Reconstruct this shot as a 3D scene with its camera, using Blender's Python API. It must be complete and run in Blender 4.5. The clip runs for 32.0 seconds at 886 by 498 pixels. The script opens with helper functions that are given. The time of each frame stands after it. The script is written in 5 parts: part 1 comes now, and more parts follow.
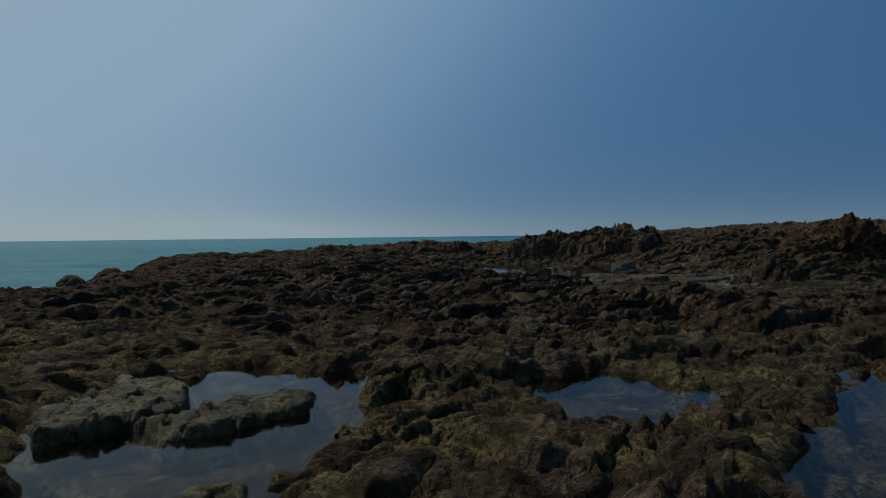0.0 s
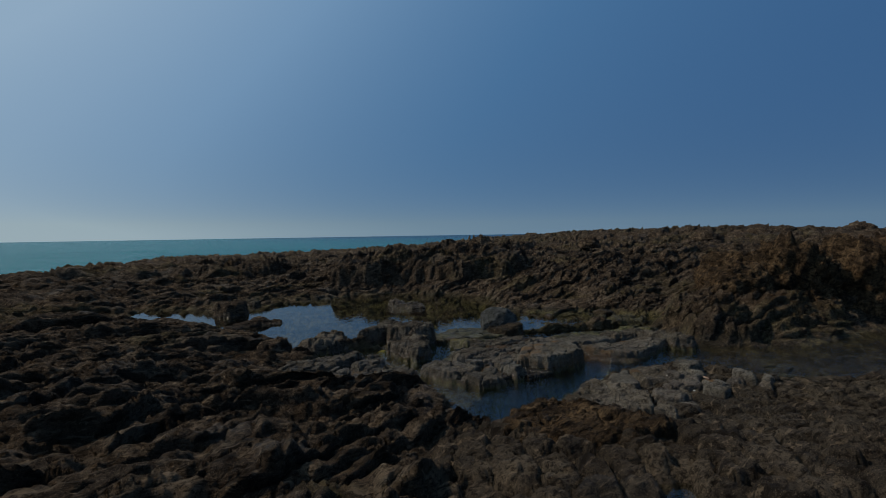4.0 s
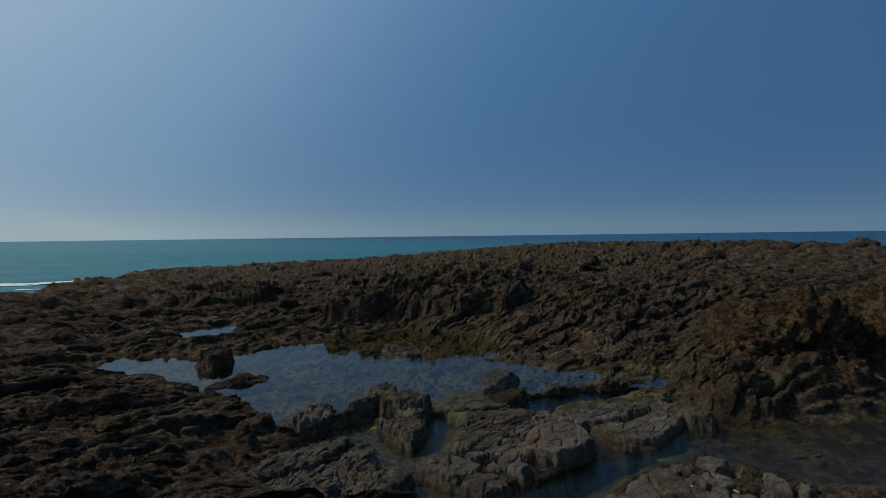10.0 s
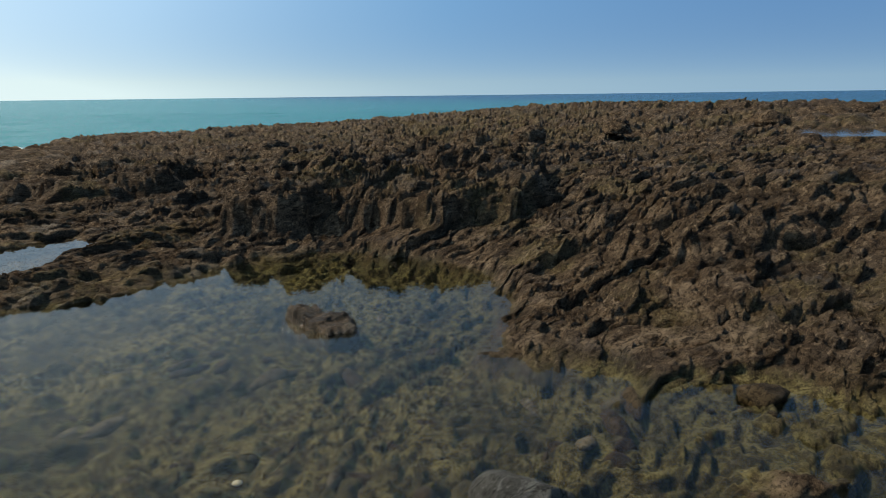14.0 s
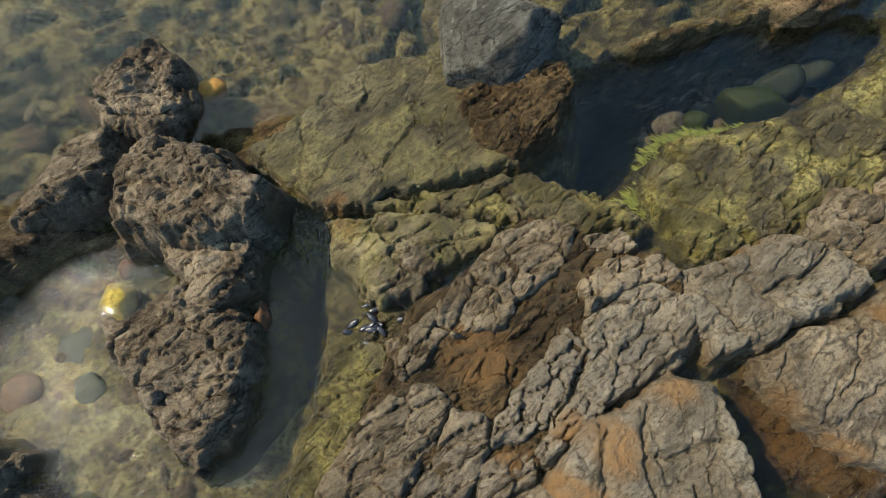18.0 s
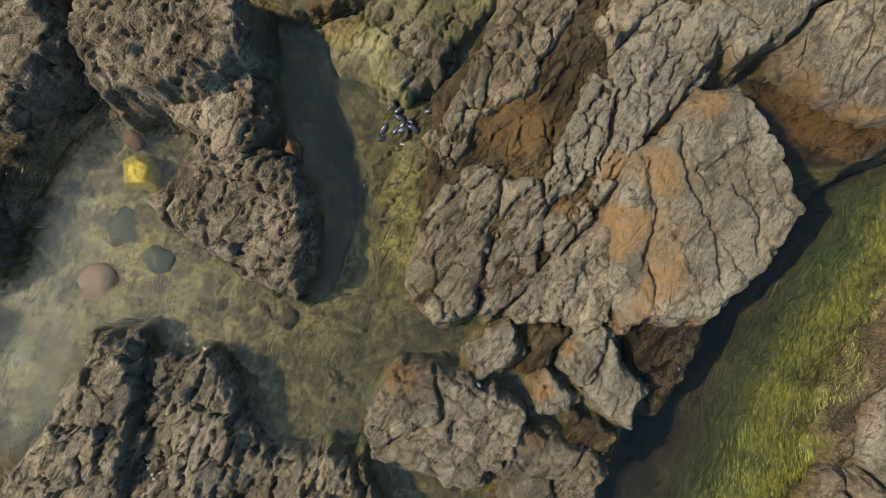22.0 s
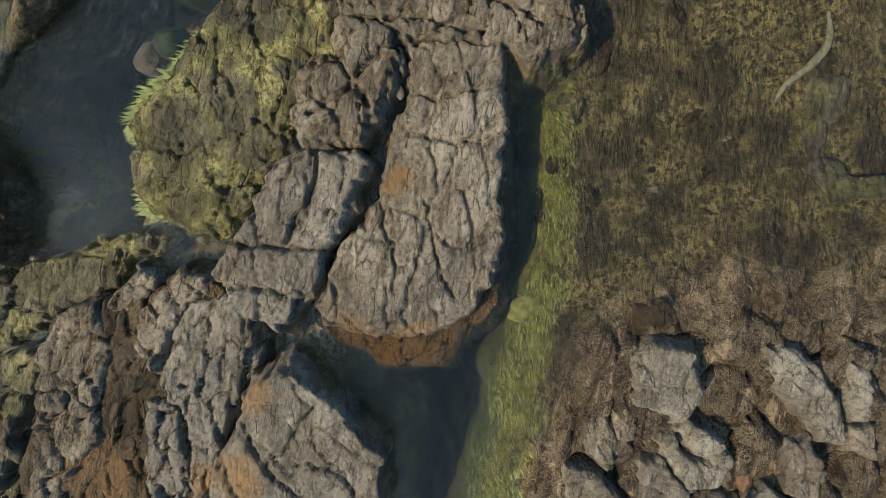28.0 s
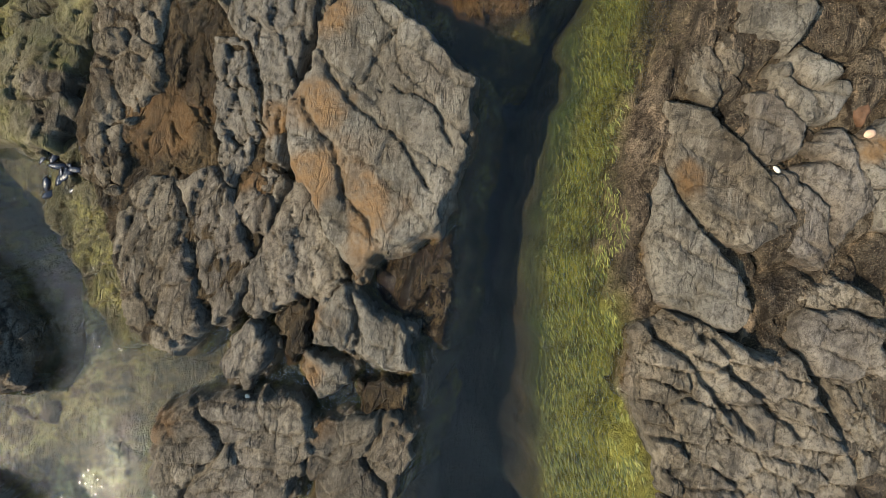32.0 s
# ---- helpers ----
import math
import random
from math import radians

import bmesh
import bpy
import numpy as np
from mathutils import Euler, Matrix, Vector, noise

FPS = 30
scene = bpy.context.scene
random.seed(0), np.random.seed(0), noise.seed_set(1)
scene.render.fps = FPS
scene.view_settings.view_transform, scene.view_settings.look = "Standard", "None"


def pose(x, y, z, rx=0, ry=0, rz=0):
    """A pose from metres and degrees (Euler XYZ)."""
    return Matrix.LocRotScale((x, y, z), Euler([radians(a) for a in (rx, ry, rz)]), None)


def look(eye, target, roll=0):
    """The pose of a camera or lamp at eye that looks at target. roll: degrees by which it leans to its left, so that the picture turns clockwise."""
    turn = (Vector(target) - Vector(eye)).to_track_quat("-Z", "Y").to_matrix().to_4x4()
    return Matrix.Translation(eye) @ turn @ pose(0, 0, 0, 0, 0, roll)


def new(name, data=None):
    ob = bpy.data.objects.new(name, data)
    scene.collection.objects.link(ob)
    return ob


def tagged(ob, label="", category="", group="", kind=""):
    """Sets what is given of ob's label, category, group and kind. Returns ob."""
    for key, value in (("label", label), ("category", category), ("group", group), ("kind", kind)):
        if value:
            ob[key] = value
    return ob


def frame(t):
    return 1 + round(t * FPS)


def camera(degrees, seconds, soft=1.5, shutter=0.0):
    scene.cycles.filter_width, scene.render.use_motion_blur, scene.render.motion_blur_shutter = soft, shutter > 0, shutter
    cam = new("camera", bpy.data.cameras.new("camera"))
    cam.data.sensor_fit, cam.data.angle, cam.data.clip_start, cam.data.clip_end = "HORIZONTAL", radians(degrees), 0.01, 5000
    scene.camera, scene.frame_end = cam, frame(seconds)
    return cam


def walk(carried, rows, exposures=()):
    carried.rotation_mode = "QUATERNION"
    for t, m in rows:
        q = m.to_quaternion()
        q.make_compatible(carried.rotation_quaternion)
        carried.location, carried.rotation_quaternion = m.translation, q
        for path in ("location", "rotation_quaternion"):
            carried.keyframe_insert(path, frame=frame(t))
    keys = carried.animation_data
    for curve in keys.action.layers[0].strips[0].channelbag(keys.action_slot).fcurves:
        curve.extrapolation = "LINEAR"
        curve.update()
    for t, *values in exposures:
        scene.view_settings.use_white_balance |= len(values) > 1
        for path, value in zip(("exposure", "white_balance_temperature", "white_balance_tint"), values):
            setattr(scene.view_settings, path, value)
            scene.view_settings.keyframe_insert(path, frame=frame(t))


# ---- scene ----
# ---- camera ----
cam = camera(78.7, 32.0, soft=0.6)
PATH = [
    (0, 0.450, -4.115, 0.840, 88.66, 0.63, 16.55),
    (0.5, 0.300, -2.997, 0.971, 88.76, 0.61, 16.50),
    (1, 0.187, -1.866, 1.144, 88.76, 0.59, 16.47),
    (1.5, 0.099, -0.749, 1.172, 88.78, 0.80, 12.28),
    (2, 0.032, 0.048, 1.185, 88.62, 0.90, 1.92),
    (2.5, 0.058, 0.322, 1.182, 88.62, 0.97, 0.51),
    (3, 0.129, 0.428, 1.210, 88.64, 1.00, 0.35),
    (3.5, 0.161, 0.514, 1.240, 88.53, 0.95, 0.34),
    (4, 0.156, 0.615, 1.265, 88.52, 0.94, 0.29),
    (4.5, 0.096, 0.709, 1.276, 88.44, 0.93, 0.16),
    (6.5, 0.127, 0.900, 1.232, 88.53, 0.90, 0.05),
    (7, 0.179, 0.911, 1.202, 88.61, 0.87, -0.03),
    (7.5, 0.192, 0.915, 1.196, 88.62, 0.85, -0.04),
    (8, 0.177, 0.889, 1.425, 88.61, 0.85, -0.06),
    (8.5, 0.160, 0.817, 1.866, 88.52, 0.80, -0.04),
    (9, 0.148, 0.767, 2.046, 88.55, 0.78, -0.08),
    (9.5, 0.132, 0.787, 2.018, 88.57, 0.75, -0.08),
    (10, 0.148, 1.138, 1.952, 88.61, 0.72, -0.08),
    (10.5, 0.189, 1.719, 1.939, 88.60, 0.71, -0.12),
    (11, 0.238, 2.403, 1.925, 88.31, 0.73, -0.12),
    (11.5, 0.255, 3.089, 1.880, 86.11, 0.76, -0.18),
    (12, 0.280, 3.759, 1.896, 82.62, 0.78, -0.26),
    (12.5, 0.320, 4.431, 1.920, 78.81, 0.84, -0.27),
    (13, 0.393, 5.124, 1.913, 75.98, 0.89, -0.24),
    (13.5, 0.465, 5.679, 1.914, 75.98, 0.80, -0.16),
    (15.5, 0.523, 5.919, 1.826, 55.86, 0.03, -1.22),
    (16, 0.518, 5.941, 1.831, 49.33, 0.02, -1.28),
    (16.5, 0.513, 6.003, 1.807, 42.88, -0.07, -1.41),
    (17, 0.536, 6.069, 1.795, 36.34, 0.03, -1.36),
    (17.5, 0.572, 6.125, 1.801, 29.78, 0.09, -1.29),
    (18, 0.581, 6.130, 1.793, 23.12, 0.14, -1.35),
    (18.5, 0.571, 6.117, 1.788, 16.32, 0.20, -1.39),
    (19, 0.533, 6.132, 1.792, 9.07, 0.20, -1.40),
    (19.5, 0.473, 6.138, 1.806, 2.15, 0.03, -1.42),
    (20, 0.420, 6.135, 1.819, -0.40, -0.01, -1.39),
    (20.5, 0.381, 6.152, 1.823, -0.43, -0.01, -1.36),
    (21, 0.366, 6.164, 1.829, -0.45, -0.01, -1.71),
    (21.5, 0.366, 6.166, 1.834, -0.64, -0.01, -7.60),
    (22, 0.353, 6.197, 1.833, -0.58, -0.01, -17.56),
    (22.5, 0.357, 6.258, 1.806, -0.85, -0.01, -22.59),
    (23, 0.389, 6.266, 1.783, -0.69, -0.01, -23.50),
    (23.5, 0.513, 6.253, 1.821, -0.55, -0.01, -23.89),
    (24, 0.900, 6.182, 1.836, 0.18, 0.00, -23.91),
    (24.5, 1.492, 6.148, 1.827, -0.98, -0.01, -24.22),
    (25, 1.867, 6.222, 1.805, -2.37, -0.03, -25.62),
    (25.5, 1.933, 6.301, 1.751, -2.56, -0.04, -26.79),
    (27.5, 1.967, 6.415, 1.825, -1.07, -0.01, -39.78),
    (28, 2.079, 6.368, 1.818, -1.15, -0.02, -40.09),
    (28.5, 2.144, 6.324, 1.816, -1.12, -0.02, -40.34),
    (29, 2.177, 6.258, 1.795, -0.95, -0.01, -40.42),
    (29.5, 2.095, 6.089, 1.769, -0.40, -0.01, -40.74),
    (30, 1.917, 5.896, 1.764, -0.29, -0.00, -40.93),
    (30.5, 1.714, 5.765, 1.725, -0.35, -0.00, -41.08),
    (31, 1.505, 5.732, 1.708, -0.31, -0.00, -41.31),
    (31.5, 1.318, 5.720, 1.689, -0.27, -0.00, -41.46),
    (32, 1.083, 5.644, 1.691, -0.06, -0.00, -41.62),
]
walk(cam, [(t, pose(x, y, z, rx, ry, rz)) for t, x, y, z, rx, ry, rz in PATH],
     exposures=[(0, -1.53, 6500, 10), (1.8, -1.4, 6500, 10), (10.5, -1.4, 6500, 10), (13.5, -0.4, 7150, 10), (16.0, 0.55, 7900, 9), (18.5, 0.97, 7950, 8), (23.5, 0.95, 7800, 8), (25, 0.8, 7700, 9), (28, 0.9, 7300, 10), (30, 1.0, 7250, 10), (32, 0.92, 7350, 10)])

# ---- sky and sun ----
SUN_AZ, SUN_EL = radians(286), radians(47)      # clockwise from +y
world = bpy.data.worlds.new("sky")
scene.world = world
world.use_nodes = True
wn = world.node_tree.nodes
sky = wn.new("ShaderNodeTexSky")
sky.sky_type = "NISHITA"
sky.sun_disc = False
sky.sun_elevation, sky.sun_rotation = SUN_EL, SUN_AZ
sky.air_density, sky.dust_density, sky.ozone_density = 1.0, 0.2, 3.0
sky_parts = wn.new("ShaderNodeSeparateColor")
world.node_tree.links.new(sky.outputs[0], sky_parts.inputs[0])


def sky_math(op, a, b):
    n = wn.new("ShaderNodeMath")
    n.operation = op
    for value, socket in ((a, n.inputs[0]), (b, n.inputs[1])):
        if isinstance(value, (int, float)):
            socket.default_value = value
        else:
            world.node_tree.links.new(value, socket)
    return n.outputs[0]


def sky_ramp(source, stops):
    r = wn.new("ShaderNodeValToRGB")
    while len(r.color_ramp.elements) < len(stops):
        r.color_ramp.elements.new(0.5)
    for e, (at, colour) in zip(r.color_ramp.elements, stops):
        e.position, e.color = at, (*colour, 1)
    world.node_tree.links.new(source, r.inputs[0])
    return r.outputs[0]


def thin_air(air, dust):
    n = wn.new("ShaderNodeTexSky")
    n.sky_type, n.sun_disc = "NISHITA", False
    n.sun_elevation, n.sun_rotation = SUN_EL, SUN_AZ
    n.air_density, n.dust_density, n.ozone_density = air, dust, 0.0
    split = wn.new("ShaderNodeSeparateColor")
    world.node_tree.links.new(n.outputs[0], split.inputs[0])
    return split.outputs


# a sea-hazed sky: deep blue far from the sun, pale towards it, grey-blue along the horizon
clean = thin_air(1.0, 0.0)[0]
glow = sky_math("DIVIDE", thin_air(0.0, 1.0)[1], clean)
overhead = sky_ramp(sky_math("MULTIPLY", clean, 0.5), [(0.33, (0.25, 0.26, 0.3)), (0.62, (1, 1, 1))])
clear_sky = sky_ramp(glow, [(0.06, (0.0122, 0.0375, 0.088)), (0.11, (0.02, 0.055, 0.113)), (0.22, (0.054, 0.1, 0.163)), (0.42, (0.094, 0.14, 0.194)), (1.0, (0.1, 0.144, 0.188))])
haze = sky_ramp(glow, [(0.06, (0.034, 0.062, 0.096)), (0.15, (0.054, 0.085, 0.113)), (0.3, (0.108, 0.142, 0.16)), (1.0, (0.155, 0.178, 0.182))])
low = sky_ramp(sky_math("DIVIDE", sky_parts.outputs[0], sky_math("MULTIPLY", sky_parts.outputs[2], 2.0)), [(0.12, (0, 0, 0)), (0.6, (1, 1, 1))])
hazy = wn.new("ShaderNodeMix")
hazy.data_type = "RGBA"
world.node_tree.links.new(low, hazy.inputs[0])
world.node_tree.links.new(clear_sky, hazy.inputs[6])
world.node_tree.links.new(haze, hazy.inputs[7])
brighter = wn.new("ShaderNodeVectorMath")
brighter.operation = "SCALE"
brighter.inputs["Scale"].default_value = 100
deeper = wn.new("ShaderNodeVectorMath")
deeper.operation = "MULTIPLY"
world.node_tree.links.new(hazy.outputs[2], deeper.inputs[0])
world.node_tree.links.new(overhead, deeper.inputs[1])
world.node_tree.links.new(deeper.outputs[0], brighter.inputs[0])
world.node_tree.links.new(brighter.outputs[0], wn["Background"].inputs[0])
wn["Background"].inputs[1].default_value = 0.073
sun = new("sun", bpy.data.lights.new("sun", "SUN"))
sun.data.energy, sun.data.angle, sun.data.color = 5.0, radians(0.53), (1.0, 0.91, 0.77)
SUN_WAY = Vector((math.sin(SUN_AZ) * math.cos(SUN_EL), math.cos(SUN_AZ) * math.cos(SUN_EL), math.sin(SUN_EL)))
sun.matrix_world = look(SUN_WAY * 50, (0, 0, 0))

# ---- noise in numpy ----
def lattice(ix, iy, seed):
    h = np.asarray(ix, np.int32).view(np.uint32) * np.uint32(374761393) + np.asarray(iy, np.int32).view(np.uint32) * np.uint32(668265263) + np.uint32(seed * 974634777 & 0xFFFFFFFF)
    h = (h ^ (h >> np.uint32(13))) * np.uint32(1274126177)
    return ((h ^ (h >> np.uint32(16))) & np.uint32(0xFFFF)).astype(np.float32) / np.float32(65535)


def vnoise(x, y, seed=0):
    """Smooth value noise, -1 to 1."""
    ix, iy = np.floor(x), np.floor(y)
    fx, fy = x - ix, y - iy
    fx, fy = fx * fx * fx * (fx * (fx * 6 - 15) + 10), fy * fy * fy * (fy * (fy * 6 - 15) + 10)
    a, b = lattice(ix, iy, seed), lattice(ix + 1, iy, seed)
    c, d = lattice(ix, iy + 1, seed), lattice(ix + 1, iy + 1, seed)
    return ((a + (b - a) * fx) * (1 - fy) + (c + (d - c) * fx) * fy) * 2 - 1


def fbm(x, y, octaves=4, seed=0, gain=0.5):
    out, amp = 0.0, 1.0
    for o in range(octaves):
        c, s = math.cos(0.6 * o + seed), math.sin(0.6 * o + seed)
        out = out + amp * vnoise(x * c - y * s + 17.3 * o, x * s + y * c - 9.1 * o, seed + o)
        x, y, amp = x * 2.03, y * 2.03, amp * gain
    return out


def ridged(x, y, octaves=4, seed=0, gain=0.5):
    out, amp = 0.0, 1.0
    for o in range(octaves):
        c, s = math.cos(0.8 * o + seed), math.sin(0.8 * o + seed)
        n = 1 - np.abs(vnoise(x * c - y * s + 5.7 * o, x * s + y * c + 3.1 * o, seed + 31 * o))
        out = out + amp * (n * n - 0.45)
        x, y, amp = x * 2.07, y * 2.07, amp * gain
    return out


def cells(x, y, seed=0):
    """Worley noise: distance to the nearest seed, gap to the second, and the cell's random value."""
    ix, iy = np.floor(x), np.floor(y)
    d1, d2, who = np.full(x.shape, 9.0, x.dtype), np.full(x.shape, 9.0, x.dtype), np.zeros(x.shape, x.dtype)
    for dx in (-1, 0, 1):
        for dy in (-1, 0, 1):
            jx, jy = ix + dx, iy + dy
            r = lattice(jx, jy, seed)
            d = np.hypot(jx + 0.15 + 0.7 * r - x, jy + 0.15 + 0.7 * lattice(jx, jy, seed + 7) - y)
            near = d < d1
            d2 = np.where(near, d1, np.minimum(d2, d))
            who = np.where(near, lattice(jx, jy, seed + 13), who)
            d1 = np.where(near, d, d1)
    return d1, d2 - d1, who


def facets(x, y, seed=0):
    """Broken rock: a tilted plane for each cell, and the gap to the next cell."""
    ix, iy = np.floor(x), np.floor(y)
    d1, d2, h = np.full(x.shape, 9.0, x.dtype), np.full(x.shape, 9.0, x.dtype), np.zeros(x.shape, x.dtype)
    for dx in (-1, 0, 1):
        for dy in (-1, 0, 1):
            jx, jy = ix + dx, iy + dy
            ex, ey = x - jx - 0.1 - 0.8 * lattice(jx, jy, seed), y - jy - 0.1 - 0.8 * lattice(jx, jy, seed + 7)
            d = np.abs(ex) * 0.45 + np.hypot(ex, ey) * 0.7
            near = d < d1
            d2 = np.where(near, d1, np.minimum(d2, d))
            h = np.where(near, lattice(jx, jy, seed + 13) - 0.5 + 1.5 * ex * (lattice(jx, jy, seed + 17) - 0.5) + 1.5 * ey * (lattice(jx, jy, seed + 19) - 0.35), h)
            d1 = np.where(near, d, d1)
    return h, d2 - d1


def lumpy(x, y, seed=0):
    """Bedded lumps of rock: a rounded, tilted top for each cell, falling into a crease at its rim."""
    ix, iy = np.floor(x), np.floor(y)
    d1, d2, h = np.full(x.shape, 9.0, x.dtype), np.full(x.shape, 9.0, x.dtype), np.zeros(x.shape, x.dtype)
    for dx in (-1, 0, 1):
        for dy in (-1, 0, 1):
            jx, jy = ix + dx, iy + dy
            r = lattice(jx, jy, seed)
            ex, ey = x - jx - 0.1 - 0.8 * r, y - jy - 0.1 - 0.8 * lattice(jx, jy, seed + 7)
            d = np.hypot(ex, ey)
            near = d < d1
            d2 = np.where(near, d1, np.minimum(d2, d))
            h = np.where(near, 0.9 * ((r * 7.31) % 1.0) - 0.45 + (0.9 * ((r * 13.7) % 1.0) - 0.45) * ex - (0.15 + 0.7 * ((r * 29.3) % 1.0)) * ey, h)
            d1 = np.where(near, d, d1)
    rim = np.sqrt(np.clip((d2 - d1) * 2.4, 0, 1))
    return 0.75 * rim - 0.5 + h * (0.35 + 0.65 * rim)


def step(a, b, v):
    t = np.clip((v - a) / (b - a), 0, 1)
    return t * t * (3 - 2 * t)


def inside(x, y, corners):
    """Signed distance to a plan outline, positive inside (rough where it is more than two metres away)."""
    pts = np.array(corners, float)
    (x0, y0), (x1, y1) = pts.min(0).tolist(), pts.max(0).tolist()
    beyond = np.hypot(np.maximum(np.maximum(x0 - x, x - x1), 0), np.maximum(np.maximum(y0 - y, y - y1), 0))
    near = beyond < 2
    px, py = x[near], y[near]
    best = np.full(px.shape, 1e9, px.dtype)
    sign = np.zeros(px.shape, bool)
    for (ax, ay), (bx, by) in zip(pts.tolist(), np.roll(pts, -1, 0).tolist()):
        ex, ey = bx - ax, by - ay
        t = np.clip(((px - ax) * ex + (py - ay) * ey) / (ex * ex + ey * ey), 0, 1)
        best = np.minimum(best, (px - ax - t * ex) ** 2 + (py - ay - t * ey) ** 2)
        sign ^= ((ay > py) != (by > py)) & (px < ex * (py - ay) / (ey if abs(ey) > 1e-9 else 1e-9) + ax)
    out = -beyond
    out[near] = np.where(sign, 1, -1) * np.sqrt(best)
    return out


# ---- materials ----
def material(name):
    mat = bpy.data.materials.new(name)
    mat.use_nodes = True
    nt = mat.node_tree
    return mat, nt, nt.nodes["Principled BSDF"]


def node(nt, kind, **values):
    n = nt.nodes.new(kind)
    for key, value in values.items():
        n.inputs[key].default_value = value
    return n


def ramp(nt, source, stops):
    r = nt.nodes.new("ShaderNodeValToRGB")
    r.color_ramp.elements[0].position, r.color_ramp.elements[0].color = stops[0][0], (*stops[0][1], 1)
    r.color_ramp.elements[1].position, r.color_ramp.elements[1].color = stops[-1][0], (*stops[-1][1], 1)
    for p, c in stops[1:-1]:
        e = r.color_ramp.elements.new(p)
        e.color = (*c, 1)
    nt.links.new(source, r.inputs[0])
    return r.outputs[0]


def mix(nt, fac, a, b):
    m = nt.nodes.new("ShaderNodeMix")
    m.data_type = "RGBA"
    for value, socket in ((fac, m.inputs[0]), (a, m.inputs[6]), (b, m.inputs[7])):
        if isinstance(value, (int, float)):
            socket.default_value = value
        elif isinstance(value, tuple):
            socket.default_value = (*value, 1)
        else:
            nt.links.new(value, socket)
    return m.outputs[2]


def attribute(nt, name):
    n = nt.nodes.new("ShaderNodeAttribute")
    n.attribute_name = name
    return n.outputs["Fac"]


def maths(nt, op, a, b, clamp=True):
    n = nt.nodes.new("ShaderNodeMath")
    n.operation = op
    n.use_clamp = clamp
    for value, socket in ((a, n.inputs[0]), (b, n.inputs[1])):
        if isinstance(value, (int, float)):
            socket.default_value = value
        else:
            nt.links.new(value, socket)
    return n.outputs[0]


def rock_material(name, dark, mid, light, rough=0.8, bump=1.0, grain=55.0, pits=0.3, coarse=0.4, speck=0.75, seam=0.85, relief=0.045, mott=0.8, tan=0.0, patchy=0.0, rust=(0.105, 0.06, 0.027), moss=(0.17, 0.17, 0.045), moss2=(0.33, 0.31, 0.1)):
    """Weathered rock: broad stains, grain, pits, rust and weed where the mesh says so."""
    dark, mid, light = tuple(c * 0.6 for c in dark), tuple(c * 0.8 for c in mid), tuple(c * 0.88 for c in light)
    mat, nt, b = material(name)
    pos = nt.nodes.new("ShaderNodeNewGeometry").outputs["Position"]

    def noise_tex(scale, detail=6, roughness=0.6, warp=0.0):
        n = node(nt, "ShaderNodeTexNoise", Scale=scale, Detail=detail, Roughness=roughness, Distortion=warp)
        nt.links.new(pos, n.inputs["Vector"])
        return n.outputs[0]

    def bedded_tex(scale, detail=6, roughness=0.65):
        m = nt.nodes.new("ShaderNodeMapping")
        m.vector_type = "TEXTURE"
        m.inputs["Rotation"].default_value = (0, 0, radians(38))
        m.inputs["Scale"].default_value = (3.5, 0.9, 0.8)
        nt.links.new(pos, m.inputs["Vector"])
        n = node(nt, "ShaderNodeTexNoise", Scale=scale, Detail=detail, Roughness=roughness, Distortion=0.5)
        nt.links.new(m.outputs[0], n.inputs["Vector"])
        return n.outputs[0]

    broad, grainy, fine = noise_tex(3.3, 7, 0.62, 0.4), noise_tex(grain, 6, 0.7), noise_tex(grain * 5, 3, 0.6)
    col = ramp(nt, broad, [(0.28, dark), (0.5, mid), (0.72, light)])
    pale = maths(nt, "MULTIPLY", attribute(nt, "pale"), 0.9)
    col = mix(nt, pale, col, ramp(nt, broad, [(0.3, (0.05, 0.038, 0.025)), (0.5, (0.12, 0.094, 0.063)), (0.7, (0.22, 0.176, 0.12))]))
    if patchy:
        col = mix(nt, ramp(nt, noise_tex(0.75, 6, 0.65, 0.5), [(0.44, (0, 0, 0)), (0.6, (patchy,) * 3)]), col, ramp(nt, broad, [(0.3, (0.016, 0.014, 0.012)), (0.7, (0.105, 0.092, 0.08))]))
    if tan:
        col = mix(nt, ramp(nt, noise_tex(5.2, 5, 0.6, 0.6), [(0.47, (0, 0, 0)), (0.66, (tan, tan, tan))]), col, (0.19, 0.135, 0.085))
        col = mix(nt, ramp(nt, bedded_tex(2.6, 5, 0.6), [(0.5, (0, 0, 0)), (0.66, (tan, tan, tan))]), col, (0.17, 0.15, 0.135))
    col = mix(nt, ramp(nt, grainy, [(0.4, (mott, mott, mott)), (0.5, (0, 0, 0))]), col, dark)
    col = mix(nt, ramp(nt, fine, [(0.58, (0, 0, 0)), (0.75, (speck, speck, speck))]), col, light)
    col = mix(nt, ramp(nt, fine, [(0.34, (0.6, 0.6, 0.6)), (0.46, (0, 0, 0))]), col, tuple(c * 0.7 for c in dark))
    mottle = bedded_tex(grain * 0.45, 7, 0.68)
    col = mix(nt, ramp(nt, mottle, [(0.4, (mott, mott, mott)), (0.47, (0, 0, 0))]), col, tuple(c * 0.75 for c in dark))
    col = mix(nt, ramp(nt, mottle, [(0.57, (0, 0, 0)), (0.64, (mott * 0.87,) * 3)]), col, light)
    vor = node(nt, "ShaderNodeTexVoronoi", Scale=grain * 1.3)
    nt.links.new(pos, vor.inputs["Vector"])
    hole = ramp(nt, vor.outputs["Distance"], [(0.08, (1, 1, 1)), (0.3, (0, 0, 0))])
